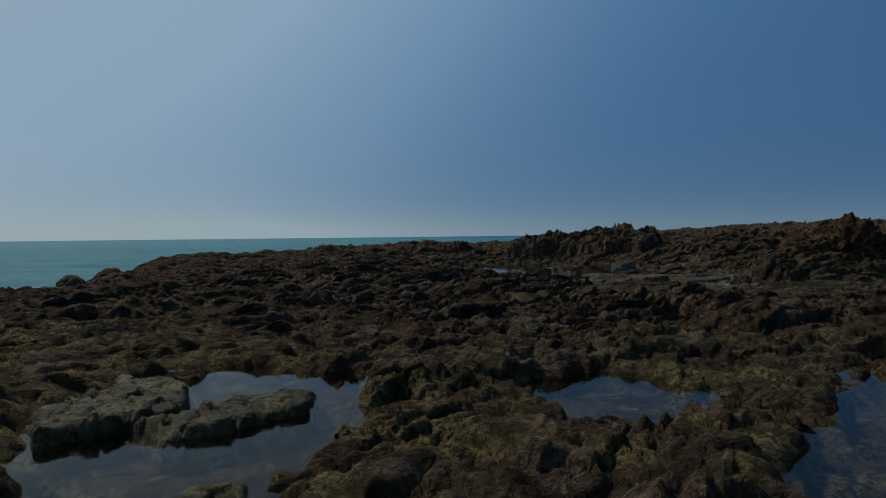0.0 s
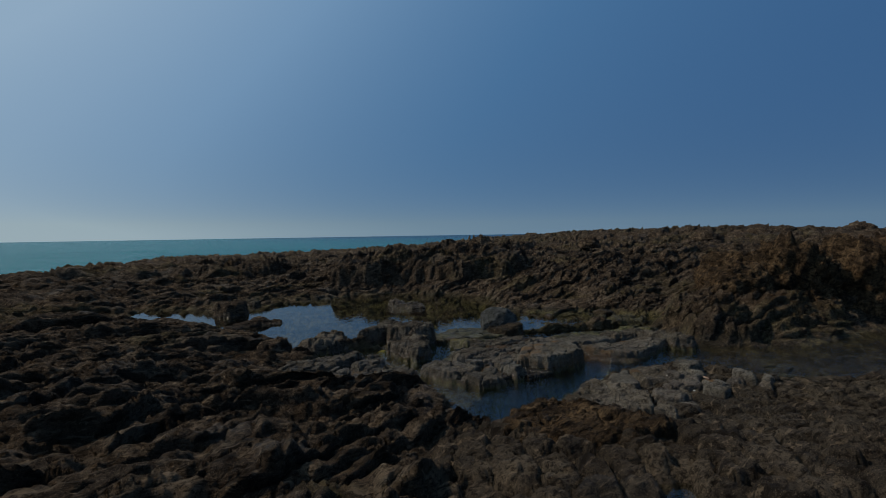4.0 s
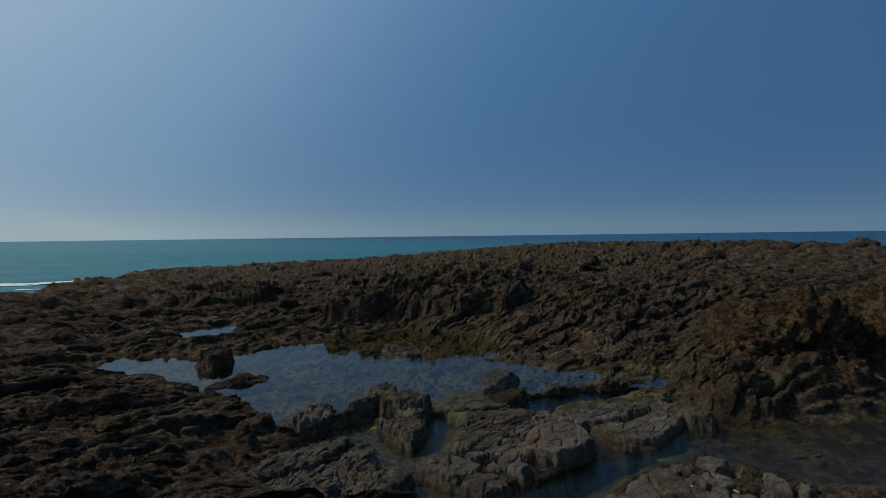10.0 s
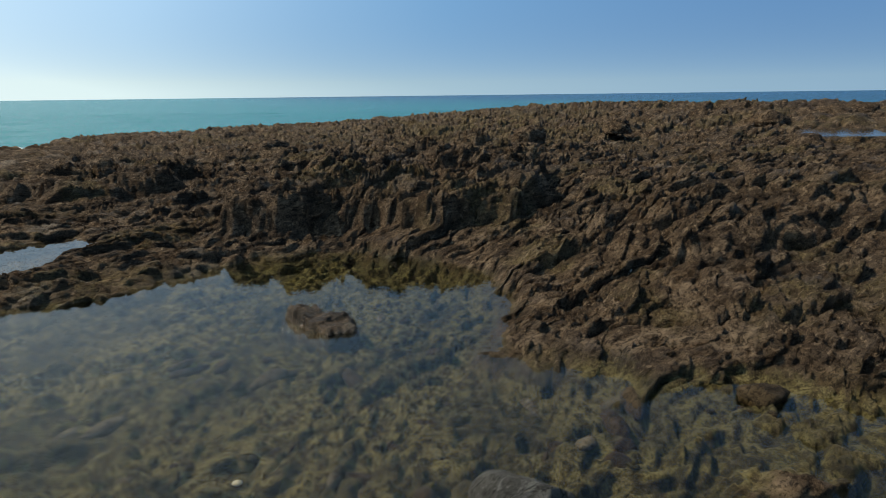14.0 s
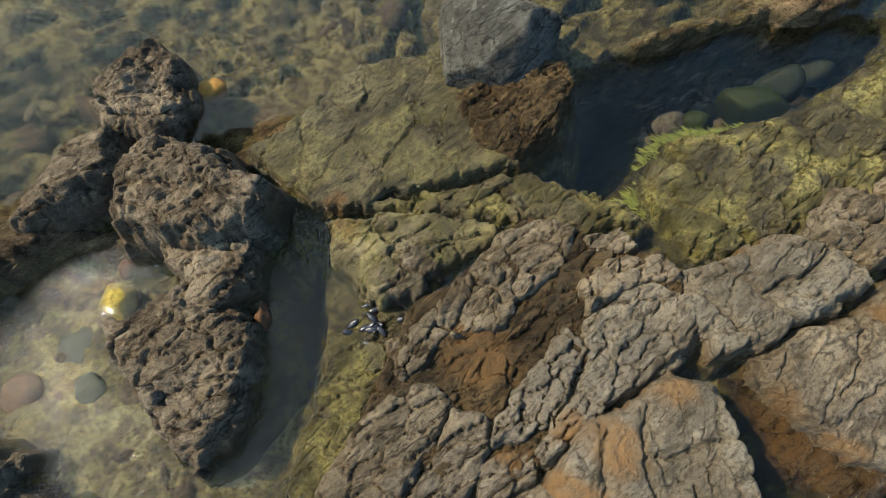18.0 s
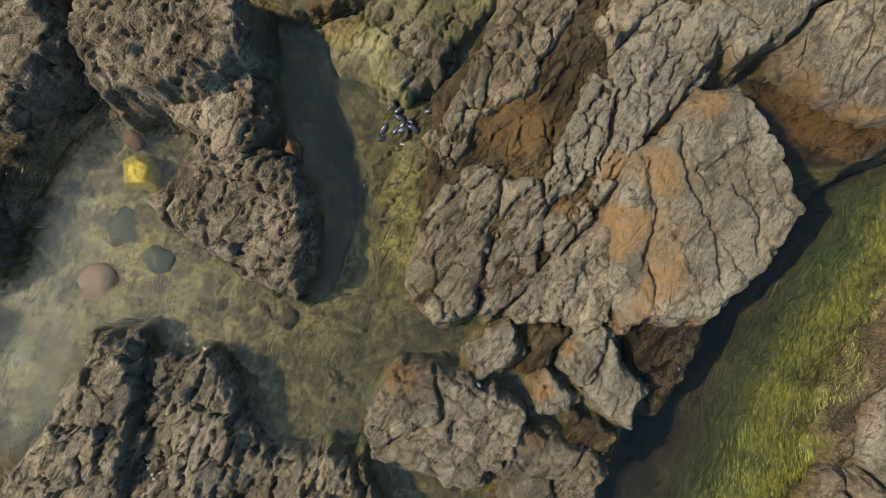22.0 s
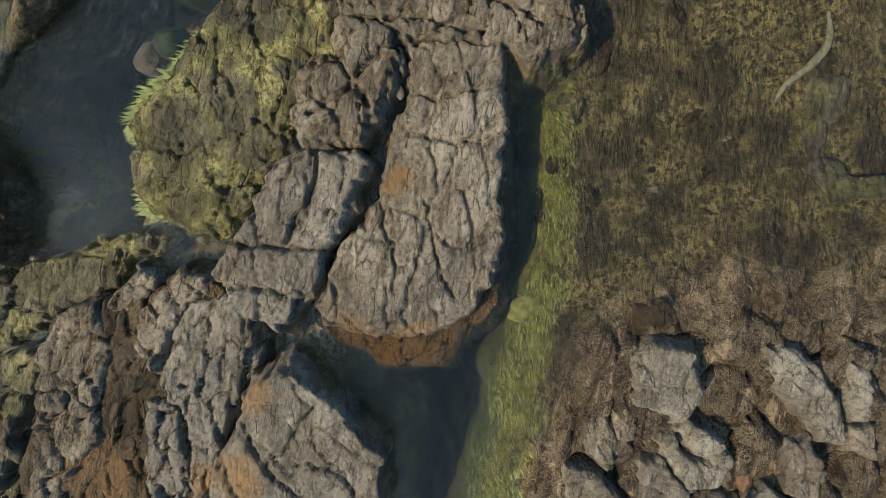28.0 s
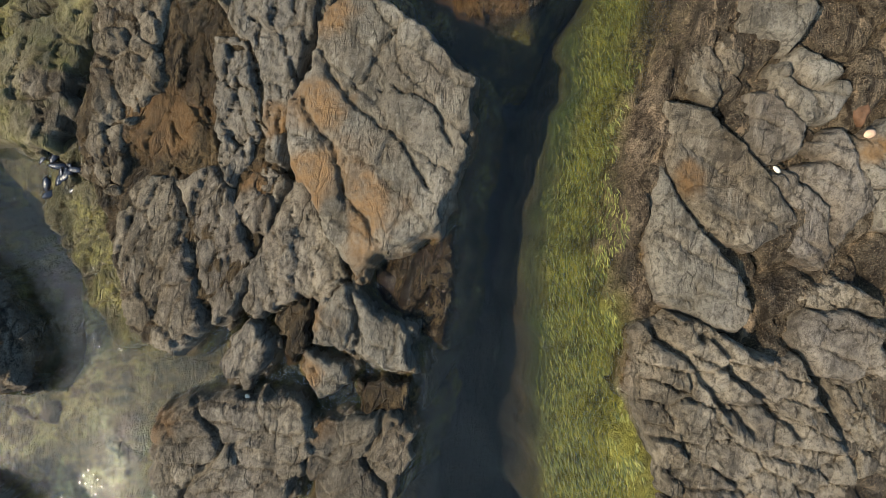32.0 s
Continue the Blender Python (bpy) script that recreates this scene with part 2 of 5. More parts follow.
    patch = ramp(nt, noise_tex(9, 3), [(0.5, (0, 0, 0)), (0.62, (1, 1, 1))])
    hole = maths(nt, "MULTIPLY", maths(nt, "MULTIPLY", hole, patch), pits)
    # hairline joints drawn out along the beds, in two sizes
    seams = None
    for size, width in ((grain * 0.16, 0.05), (grain * 0.45, 0.075)):
        joint = node(nt, "ShaderNodeTexVoronoi", Scale=size)
        joint.feature = "DISTANCE_TO_EDGE"
        bent = nt.nodes.new("ShaderNodeVectorMath")
        bent.operation = "MULTIPLY_ADD"
        wob = node(nt, "ShaderNodeTexNoise", Scale=size * 1.5, Detail=4)
        nt.links.new(pos, wob.inputs["Vector"])
        bent.inputs[1].default_value = (0.45 / size,) * 3
        nt.links.new(wob.outputs["Color"], bent.inputs[0])
        nt.links.new(pos, bent.inputs[2])
        along = nt.nodes.new("ShaderNodeMapping")
        along.vector_type = "TEXTURE"
        along.inputs["Rotation"].default_value = (0, 0, radians(38))
        along.inputs["Scale"].default_value = (3.2, 0.9, 1.5)
        nt.links.new(bent.outputs[0], along.inputs["Vector"])
        nt.links.new(along.outputs[0], joint.inputs["Vector"])
        line = ramp(nt, joint.outputs["Distance"], [(0.0, (1, 1, 1)), (width, (0, 0, 0))])
        line = maths(nt, "MULTIPLY", line, ramp(nt, noise_tex(size * 0.7, 3), [(0.5, (0, 0, 0)), (0.58, (1, 1, 1))]))
        seams = line if seams is None else maths(nt, "MAXIMUM", seams, line)
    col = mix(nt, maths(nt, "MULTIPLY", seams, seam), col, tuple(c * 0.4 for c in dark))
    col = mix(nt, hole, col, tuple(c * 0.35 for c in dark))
    rusty = maths(nt, "MULTIPLY", attribute(nt, "rust"), ramp(nt, noise_tex(22, 6, 0.7), [(0.3, (0.25, 0.25, 0.25)), (0.6, (1, 1, 1))]))
    col = mix(nt, rusty, col, mix(nt, grainy, rust, tuple(min(1, c * 1.9) for c in rust)))
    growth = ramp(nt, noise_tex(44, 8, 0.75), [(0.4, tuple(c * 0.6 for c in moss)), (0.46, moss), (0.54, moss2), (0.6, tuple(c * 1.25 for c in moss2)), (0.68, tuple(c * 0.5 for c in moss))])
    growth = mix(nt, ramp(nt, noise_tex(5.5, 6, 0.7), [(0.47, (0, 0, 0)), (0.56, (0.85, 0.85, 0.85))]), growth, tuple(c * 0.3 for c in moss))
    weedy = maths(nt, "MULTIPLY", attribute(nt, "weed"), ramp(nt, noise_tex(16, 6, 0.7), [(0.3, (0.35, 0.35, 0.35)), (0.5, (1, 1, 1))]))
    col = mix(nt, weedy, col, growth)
    col = mix(nt, attribute(nt, "bright"), col, mix(nt, ramp(nt, noise_tex(12, 5, 0.7), [(0.35, (0, 0, 0)), (0.65, (1, 1, 1))]), (0.07, 0.068, 0.016), (0.3, 0.27, 0.055)))
    col = mix(nt, attribute(nt, "green"), col, mix(nt, ramp(nt, noise_tex(14, 5, 0.7), [(0.35, (0, 0, 0)), (0.65, (1, 1, 1))]), (0.03, 0.045, 0.016), (0.12, 0.16, 0.05)))
    # stony bed under water: brown, olive and cream by the piece
    stony = ramp(nt, noise_tex(13, 8, 0.74, 0.4), [(0.33, (0.014, 0.012, 0.006)), (0.44, (0.075, 0.06, 0.026)), (0.52, (0.22, 0.18, 0.07)), (0.58, (0.38, 0.32, 0.14)), (0.68, (0.1, 0.083, 0.037))])
    stony = mix(nt, ramp(nt, noise_tex(70, 5, 0.7), [(0.38, (0.75, 0.75, 0.75)), (0.5, (0, 0, 0))]), stony, (0.03, 0.026, 0.015))
    stony = mix(nt, ramp(nt, noise_tex(90, 4, 0.7), [(0.58, (0, 0, 0)), (0.7, (0.8, 0.8, 0.8))]), stony, (0.42, 0.36, 0.2))
    stony = mix(nt, ramp(nt, noise_tex(1.3, 4, 0.6), [(0.45, (0, 0, 0)), (0.65, (0.6, 0.6, 0.6))]), stony, (0.05, 0.048, 0.033))
    col = mix(nt, attribute(nt, "bed"), col, stony)
    # near-black colour painted on the deep beds, for their shade and dark water
    col = mix(nt, attribute(nt, "deep_shade"), col, mix(nt, grainy, (0.003, 0.004, 0.0035), (0.01, 0.013, 0.01)))
    # darkens wet rock, and the side walls whose shade is painted through this mask
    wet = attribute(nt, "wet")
    soaked_and_shaded = nt.nodes.new("ShaderNodeHueSaturation")
    soaked_and_shaded.inputs["Value"].default_value, soaked_and_shaded.inputs["Saturation"].default_value = 0.55, 1.1
    nt.links.new(wet, soaked_and_shaded.inputs["Fac"])
    nt.links.new(col, soaked_and_shaded.inputs["Color"])
    nt.links.new(soaked_and_shaded.outputs[0], b.inputs["Base Color"])
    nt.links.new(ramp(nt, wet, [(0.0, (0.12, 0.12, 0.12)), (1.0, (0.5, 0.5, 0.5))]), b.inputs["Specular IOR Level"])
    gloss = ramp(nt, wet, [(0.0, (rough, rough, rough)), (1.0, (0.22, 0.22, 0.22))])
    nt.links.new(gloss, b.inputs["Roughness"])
    h = maths(nt, "ADD", maths(nt, "MULTIPLY", grainy, 0.6), maths(nt, "MULTIPLY", fine, 0.4), False)
    h = maths(nt, "ADD", h, maths(nt, "MULTIPLY", mottle, coarse, False), False)
    h = maths(nt, "SUBTRACT", h, maths(nt, "MULTIPLY", maths(nt, "MAXIMUM", hole, maths(nt, "MULTIPLY", seams, seam)), 0.3), False)
    bm = node(nt, "ShaderNodeBump", Strength=bump, Distance=relief)
    nt.links.new(h, bm.inputs["Height"])
    nt.links.new(bm.outputs[0], b.inputs["Normal"])
    return mat


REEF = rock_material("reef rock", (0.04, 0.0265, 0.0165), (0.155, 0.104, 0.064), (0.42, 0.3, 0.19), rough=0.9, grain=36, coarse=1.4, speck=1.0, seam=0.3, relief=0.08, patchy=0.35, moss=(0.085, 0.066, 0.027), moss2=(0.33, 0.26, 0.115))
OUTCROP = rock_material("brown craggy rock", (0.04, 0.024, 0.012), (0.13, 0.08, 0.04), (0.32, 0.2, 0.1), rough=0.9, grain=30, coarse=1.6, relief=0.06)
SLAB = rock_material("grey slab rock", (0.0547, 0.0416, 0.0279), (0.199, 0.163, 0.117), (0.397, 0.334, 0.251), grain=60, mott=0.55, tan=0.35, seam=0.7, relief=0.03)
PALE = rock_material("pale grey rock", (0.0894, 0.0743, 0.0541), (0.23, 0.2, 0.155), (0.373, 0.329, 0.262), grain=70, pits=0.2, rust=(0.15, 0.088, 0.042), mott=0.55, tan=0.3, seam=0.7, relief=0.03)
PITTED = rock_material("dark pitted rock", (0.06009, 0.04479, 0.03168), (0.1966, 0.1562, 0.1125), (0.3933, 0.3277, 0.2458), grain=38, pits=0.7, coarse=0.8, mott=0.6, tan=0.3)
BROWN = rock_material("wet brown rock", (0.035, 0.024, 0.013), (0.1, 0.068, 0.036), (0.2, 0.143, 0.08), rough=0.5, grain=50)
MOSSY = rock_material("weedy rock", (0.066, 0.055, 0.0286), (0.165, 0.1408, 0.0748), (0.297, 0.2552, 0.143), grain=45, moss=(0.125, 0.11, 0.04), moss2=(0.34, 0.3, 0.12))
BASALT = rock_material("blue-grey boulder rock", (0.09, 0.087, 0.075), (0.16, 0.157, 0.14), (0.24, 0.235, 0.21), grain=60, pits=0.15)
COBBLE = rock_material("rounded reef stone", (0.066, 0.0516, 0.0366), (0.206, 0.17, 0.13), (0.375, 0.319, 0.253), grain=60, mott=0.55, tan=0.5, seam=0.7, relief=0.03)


def water_material(name, tint, ripple, scale):
    mat, nt, b = material(name)
    nt.nodes.remove(b)
    geo = nt.nodes.new("ShaderNodeNewGeometry")
    n1 = node(nt, "ShaderNodeTexNoise", Scale=scale, Detail=3, Roughness=0.5)
    nt.links.new(geo.outputs["Position"], n1.inputs["Vector"])
    bump = node(nt, "ShaderNodeBump", Strength=ripple, Distance=0.02)
    nt.links.new(n1.outputs[0], bump.inputs["Height"])
    fres = node(nt, "ShaderNodeFresnel", IOR=1.33)
    nt.links.new(bump.outputs[0], fres.inputs["Normal"])
    clear = node(nt, "ShaderNodeBsdfTransparent", Color=(*tint, 1))
    gloss = node(nt, "ShaderNodeBsdfGlossy", Roughness=0.03)
    nt.links.new(bump.outputs[0], gloss.inputs["Normal"])
    both = nt.nodes.new("ShaderNodeMixShader")
    nt.links.new(fres.outputs[0], both.inputs[0])
    nt.links.new(clear.outputs[0], both.inputs[1])
    nt.links.new(gloss.outputs[0], both.inputs[2])
    nt.links.new(both.outputs[0], nt.nodes["Material Output"].inputs[0])
    return mat


POOL = water_material("pool water", (0.92, 0.94, 0.88), 0.05, 14)
LOW = water_material("channel water", (0.92, 0.94, 0.89), 0.36, 46)


def sea_material():
    mat, nt, b = material("sea water")
    spot = nt.nodes.new("ShaderNodeNewGeometry").outputs["Position"]
    parts = nt.nodes.new("ShaderNodeSeparateXYZ")
    nt.links.new(spot, parts.inputs[0])
    depth = maths(nt, "ADD", maths(nt, "MULTIPLY", parts.outputs[0], 0.0022, False), maths(nt, "MULTIPLY", parts.outputs[1], 0.0009, False), False)
    patches = node(nt, "ShaderNodeTexNoise", Scale=0.03, Detail=4)
    nt.links.new(spot, patches.inputs["Vector"])
    depth = maths(nt, "ADD", depth, maths(nt, "MULTIPLY", patches.outputs[0], 0.25, False), False)
    nt.links.new(ramp(nt, depth, [(0.1, (0.014, 0.16, 0.165)), (0.35, (0.012, 0.115, 0.145)), (0.7, (0.01, 0.06, 0.115))]), b.inputs["Base Color"])
    b.inputs["Roughness"].default_value = 0.25
    b.inputs["IOR"].default_value = 1.12
    geo = nt.nodes.new("ShaderNodeNewGeometry")
    n1 = node(nt, "ShaderNodeTexNoise", Scale=0.8, Detail=6, Roughness=0.6)
    nt.links.new(geo.outputs["Position"], n1.inputs["Vector"])
    bump = node(nt, "ShaderNodeBump", Strength=0.7, Distance=0.4)
    nt.links.new(n1.outputs[0], bump.inputs["Height"])
    nt.links.new(bump.outputs[0], b.inputs["Normal"])
    return mat


SEA = sea_material()

# ---- plan of the reef ----
SEA_Z, LOW_Z, FRONT_Z = -1.3, -0.05, 0.06
SHORE = [(-6, -40), (-8, -6), (-9, 2.5), (-10.5, 6), (-12, 9), (-15, 13), (-14.5, 17), (-16, 24), (-18, 34), (-12, 42), (-3, 47), (12, 50), (40, 52), (120, 60), (120, -40)]
MAIN = [(-5.3, 9.3), (-5.2, 10.1), (-4.6, 10.3), (-3.8, 9.9), (-3.6, 10.6), (-2.9, 10.9), (-2.4, 11.5), (-1.8, 12.2), (-0.7, 12.5), (0.95, 11.65), (1.15, 10.8), (0.88, 9.5),
        (1.6, 9.15), (2.4, 9.05), (3.4, 8.65), (3.1, 7.9), (2.0, 8.1), (1.2, 7.75), (0.2, 7.6), (-0.35, 7.45), (-1.0, 7.2), (-1.6, 6.75), (-2.5, 7.75), (-3.3, 8.3)]
SIDE = [(-5.4, 12.0), (-5.3, 12.4), (-4.7, 13.2), (-4.0, 12.8), (-4.05, 11.9), (-4.26, 11.2), (-4.8, 11.3)]
LOWER = [(-1.3, 5.2), (-1.35, 6.6), (-0.75, 7.0), (0.0, 7.12), (0.9, 7.2), (1.2, 7.65), (2.7, 8.05), (2.95, 7.6), (3.05, 7.0), (3.6, 6.8), (4.1, 6.75), (5.0, 7.2), (6.6, 8.3), (7.4, 7.6), (6.0, 5.9), (4.0, 5.3), (3.1, 5.2),
         (2.75, 5.6), (2.3, 5.75), (1.75, 5.55), (1.4, 5.15), (1.0, 4.6), (0.7, 4.25), (0.1, 4.3), (0.2, 4.8), (-0.2, 5.1)]
CHANNEL = [(2.72, 6.82), (2.2, 6.15), (1.8, 6.08), (1.55, 6.28), (1.5, 5.97), (1.25, 5.75), (0.91, 5.4), (0.4, 5.11), (0.05, 4.4), (0.5, 4.35), (0.85, 4.95), (1.3, 5.4),
           (1.57, 5.6), (1.85, 5.9), (2.12, 6.02), (2.36, 6.16), (2.62, 6.47), (2.82, 6.62)]
SHELF = [(-0.95, 7.0), (-0.5, 7.7), (0.1, 7.9), (1.25, 8.1), (1.3, 7.6), (1.05, 7.1), (0.0, 6.9)]
HOLE = [(0.93, 7.26), (1.09, 7.45), (1.25, 7.69), (1.55, 7.82), (1.97, 7.95), (2.73, 8.04), (2.64, 7.82), (2.09, 7.51), (1.53, 7.41), (1.37, 7.19), (1.24, 7.12), (1.03, 7.18)]
GULLY = [(-0.02, 7.1), (0.14, 7.04), (0.18, 6.79), (0.18, 6.6), (0.11, 6.39), (-0.04, 6.21), (-0.15, 6.14), (-0.06, 6.36), (-0.03, 6.7)]
YELLOW = [(0.55, 4.7), (1.0, 4.55), (1.42, 5.2), (1.72, 5.5), (2.0, 5.72), (2.45, 6.05), (2.95, 6.75), (2.75, 6.75), (2.35, 6.2), (2.0, 6.0), (1.6, 5.66), (1.15, 5.25)]
COBBLED = [(1.32, 5.05), (1.75, 5.46), (2.0, 5.62), (2.5, 5.78), (2.9, 5.35), (3.8, 5.2), (5.5, 5.0), (5.5, 1.8), (0.6, 2.2), (0.0, 2.9), (0.1, 3.9), (0.75, 4.15), (1.02, 4.6)]
OUT = [(2.95, 7.65), (3.05, 7.05), (3.6, 6.85), (4.1, 6.9), (5.0, 7.4), (6.8, 8.7), (9.5, 9.5), (9.5, 12.2), (5.6, 11.2), (4.3, 9.8), (3.5, 8.8)]
FRONT = [[(-1.15, -3.05), (-1.85, -2.5), (-2.05, -1.93), (-1.75, -1.38), (-1.24, -1.2), (-0.8, -1.3), (-0.5, -2.12), (-0.52, -2.6), (-0.45, -3.0)],
         [(-0.14, -1.35), (0.14, -1.0), (0.7, -0.85), (1.08, -1.2), (0.8, -1.75), (0.28, -1.9)],
         [(1.5, -0.92), (1.83, -0.8), (2.6, -0.1), (2.7, -1.2), (1.4, -2.4), (0.8, -2.3), (1.15, -1.85)],
         [(-0.85, 0.1), (-0.7, 0.3), (-0.25, 0.12), (0.02, -0.05), (-0.3, -0.2)], [(1.7, 0.45), (2.0, 0.7), (2.9, 0.8), (2.6, 0.4)],
         [(0.75, 1.0), (1.15, 1.5), (1.5, 1.0), (1.6, 0.7)], [(1.1, 3.2), (1.35, 3.2), (1.3, 2.7), (1.1, 2.6)], [(-4.4, 5.1), (-3.6, 4.9), (-3.4, 4.6), (-4.0, 4.5)]]
HIGH = [([(8.6, 16.2), (9.6, 16.0), (11.4, 17.6), (10.2, 17.9)], 0.62), ([(3.5, 13.4), (4.0, 13.3), (4.3, 14.0), (3.8, 14.1)], 0.62), ([(9.8, 19.2), (11.0, 19.0), (12.2, 21.2), (11.0, 21.3)], 0.85)]
# centre, radii, height of the swells of the reef
MOUNDS = [(15, 29, 9, 7, 1.05), (1.3, 17.4, 4, 3, 0.55), (10, 40, 12, 9, 1.1), (-12.5, 9.5, 2.5, 2.5, 0.25), (5.2, 12.8, 3.4, 2.2, 0.5), (-2.4, 21, 4, 3, 0.3), (22, 27, 4, 5, 0.35), (9, 15.5, 5, 5, 0.6), (-9, 12.5, 5, 2.5, 0.1),
          (-3.0, 4.6, 1.6, 1.6, 0.1), (2.0, 2.6, 2.2, 1.4, 0.08), (3.4, 10.6, 1.3, 0.9, 0.16)]
# steep-fronted steps of the reef: outline, height, width of the face
BLUFFS = [([(-10.5, 14.2), (-8, 15.1), (-5.6, 15.0), (-4.6, 16.2), (-5, 18.5), (-10.5, 17.5)], 0.3, 0.35),
          ([(-2.5, 13.0), (-1.7, 12.75), (-0.7, 12.95), (0.3, 12.6), (1.6, 12.9), (2.4, 14.5), (1.5, 16.5), (-2.5, 16.0)], 0.42, 0.2),
          ([(1.6, 11.2), (2.6, 10.6), (4.4, 11.0), (5.4, 12.2), (4, 13), (2.2, 12.6)], 0.14, 0.3)]
BEDS = radians(35)


def relief(x, y):
    """Height of the reef, how far its tops lean over, and how much rust, weed and wet it carries."""
    wx, wy = x + 0.16 * fbm(x * 1.3, y * 1.3, 4, 3), y + 0.16 * fbm(x * 1.3, y * 1.3, 4, 4)
    far = step(6, 26, np.hypot(x - 1, y - 4))
    z = 0.09 + 0.07 * fbm(x * 0.35, y * 0.35, 3, 5)
    for cx, cy, rx, ry, h in MOUNDS:
        z = z + h * np.exp(-(((wx - cx) / rx) ** 2 + ((wy - cy) / ry) ** 2))
    u, v = math.cos(BEDS) * wx + math.sin(BEDS) * wy, math.cos(BEDS) * wy - math.sin(BEDS) * wx      # along and across the beds
    front = step(1.6, -0.4, y)
    craggy = ridged(u * 0.8, v * 1.7, 5, 11, 0.55)
    big = lumpy(u * 0.7, v * 1.7, 201)
    mid = lumpy(u * 2.0 + 0.25 * craggy, v * (5.0 - 1.2 * front), 202)
    small = lumpy(u * 6.0 + 0.3 * mid, v * 13.0, 203)
    folds = ridged(u * 0.9, v * 5.5, 3, 15, 0.6)
    out = inside(x + 1.2 * (wx - x), y + 1.2 * (wy - y), OUT)
    z = z + 0.3 * (1 - np.exp(-np.maximum(out, 0) / 0.6))
    for outline, h, face in BLUFFS:
        z = z + h * step(0, face, inside(wx, wy, outline)) * (1 + 0.4 * craggy)
    rocky = 1 + 0.5 * step(0, 0.4, out)
    bumps = (0.12 + 0.06 * far - 0.05 * front) * rocky * big + (0.075 + 0.04 * far - 0.015 * front) * rocky * mid + (0.046 + 0.02 * far) * small + (0.05 + 0.06 * far) * craggy + 0.03 * folds
    z = z + bumps
    z = z + (0.085 + 0.75 * bumps - z) * 0.6 * step(0.6, -0.6, y)
    cob = step(-0.06, 0.1, inside(wx * 0.3 + x * 0.7, wy * 0.3 + y * 0.7, COBBLED))
    cob = cob * step(5.2, 3.7, x + 0.6 * fbm(x * 0.8, y * 0.8, 3, 35)) * step(1.7, 2.9, y + 0.6 * fbm(x * 0.8, y * 0.8, 3, 36))
    _, g2, w2 = cells((x + 0.3 * wx) * 4.2, (y + 0.3 * wy) * 5.0, 31)
    _, g3, w3 = cells((x + 0.4 * wx) * 9.0 + 4, (y + 0.4 * wy) * 9.0, 33)
    coarse = 1 + 0.5 * step(4.6, 3.8, y)
    stones = coarse * (0.05 * (np.sqrt(np.clip(g2 * 3.5, 0, 1)) - 0.6) + 0.05 * (w2 - 0.5)) + 0.02 * (np.sqrt(np.clip(g3 * 4, 0, 1)) - 0.6) + 0.016 * (w3 - 0.5)
    shore = np.maximum(-inside(wx, wy, LOWER), 0)
    z = np.minimum(z, 0.0 + 0.5 * shore + 0.5 * bumps + np.maximum(out, 0) * 3)
    flat = -0.015 + 0.125 * step(4.5, 3.4, y) + stones + 0.012 * fbm(x * 9, y * 9, 3, 41) + 0.02 * (coarse - 1) * mid
    z = z + (flat - z) * cob
    fine = ridged(u * 4.5, v * 7, 4, 21, 0.65)
    z = z + (0.028 + 0.012 * far) * fine * (1 - 0.75 * cob)
    lean = (0.07 * big + 0.05 * mid + 0.015 * small) * (1 - cob) * (1 - 0.5 * front)

    def sink(z, outline, depth, soft, bed, ragged=0.06):
        d = inside(x + ragged * (wx - x) * 2.2, y + ragged * (wy - y) * 2.2, outline) + ragged * 0.8 * vnoise(x * 5, y * 5, 77) + 0.4 * ragged * vnoise(x * 13, y * 13, 78)
        m = step(-0.4 * soft, soft, d)
        return z + (np.minimum(z, depth + bed) - z) * m, m

    bluff = np.maximum(inside(wx, wy, BLUFFS[1][0]), 0)
    for outline, foot, slope in ((MAIN, 0.02, 0.16 + 0.3 * step(9.2, 10.4, y)), (SIDE, 0.08, 0.2)):
        edge = np.maximum(-inside(wx, wy, outline), 0)
        z = np.minimum(z, foot + slope * edge + 0.55 * bumps + 0.03 * fine + cob + np.maximum(wx - 2.9, 0) * 2 + 3 * bluff)
    rubble = cells(x * 7 + wx, y * 7, 51)
    bed = 0.07 * mid + 0.05 * small + 0.03 * (np.sqrt(np.clip(rubble[1] * 2.2, 0, 1)) * rubble[2] - 0.3) + 0.03 * ridged(x * 3, y * 3, 4, 52)
    z, main = sink(z, MAIN, -0.16, 0.3, bed, 0.12)
    z, _ = sink(z, SHELF, -0.13, 0.1, 0.3 * bed)
    z, _ = sink(z, SIDE, -0.12, 0.25, bed, 0.12)
    low_bed = 0.02 * fbm(x * 6, y * 6, 4, 61) + 0.012 * ridged(x * 16, y * 16, 3, 62)
    z, low = sink(z, LOWER, -0.115, 0.13 + 0.25 * step(2.2, 2.6, x), low_bed)
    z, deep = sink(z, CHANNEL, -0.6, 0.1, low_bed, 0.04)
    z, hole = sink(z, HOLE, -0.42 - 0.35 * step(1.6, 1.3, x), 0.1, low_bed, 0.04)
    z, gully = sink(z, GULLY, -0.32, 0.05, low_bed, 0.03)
    awash = step(-0.2, 0.2, inside(wx, wy, [(1.0, 7.75), (2.0, 8.05), (3.2, 8.05), (3.4, 8.6), (2.5, 9.1), (1.3, 9.2)])) * (1 - hole)
    z = z + np.maximum(-0.03 + 0.09 * mid + 0.05 * small + 0.05 * big - z, 0) * awash
    for n, outline in enumerate(FRONT):
        z, _ = sink(z, outline, FRONT_Z - 0.1, 0.16, 0.4 * bed, 0.1)
    for outline, level in HIGH:
        z, _ = sink(z, outline, level - 0.08, 0.3, 0.4 * bed, 0.2)
    shore = inside(x, y, SHORE)
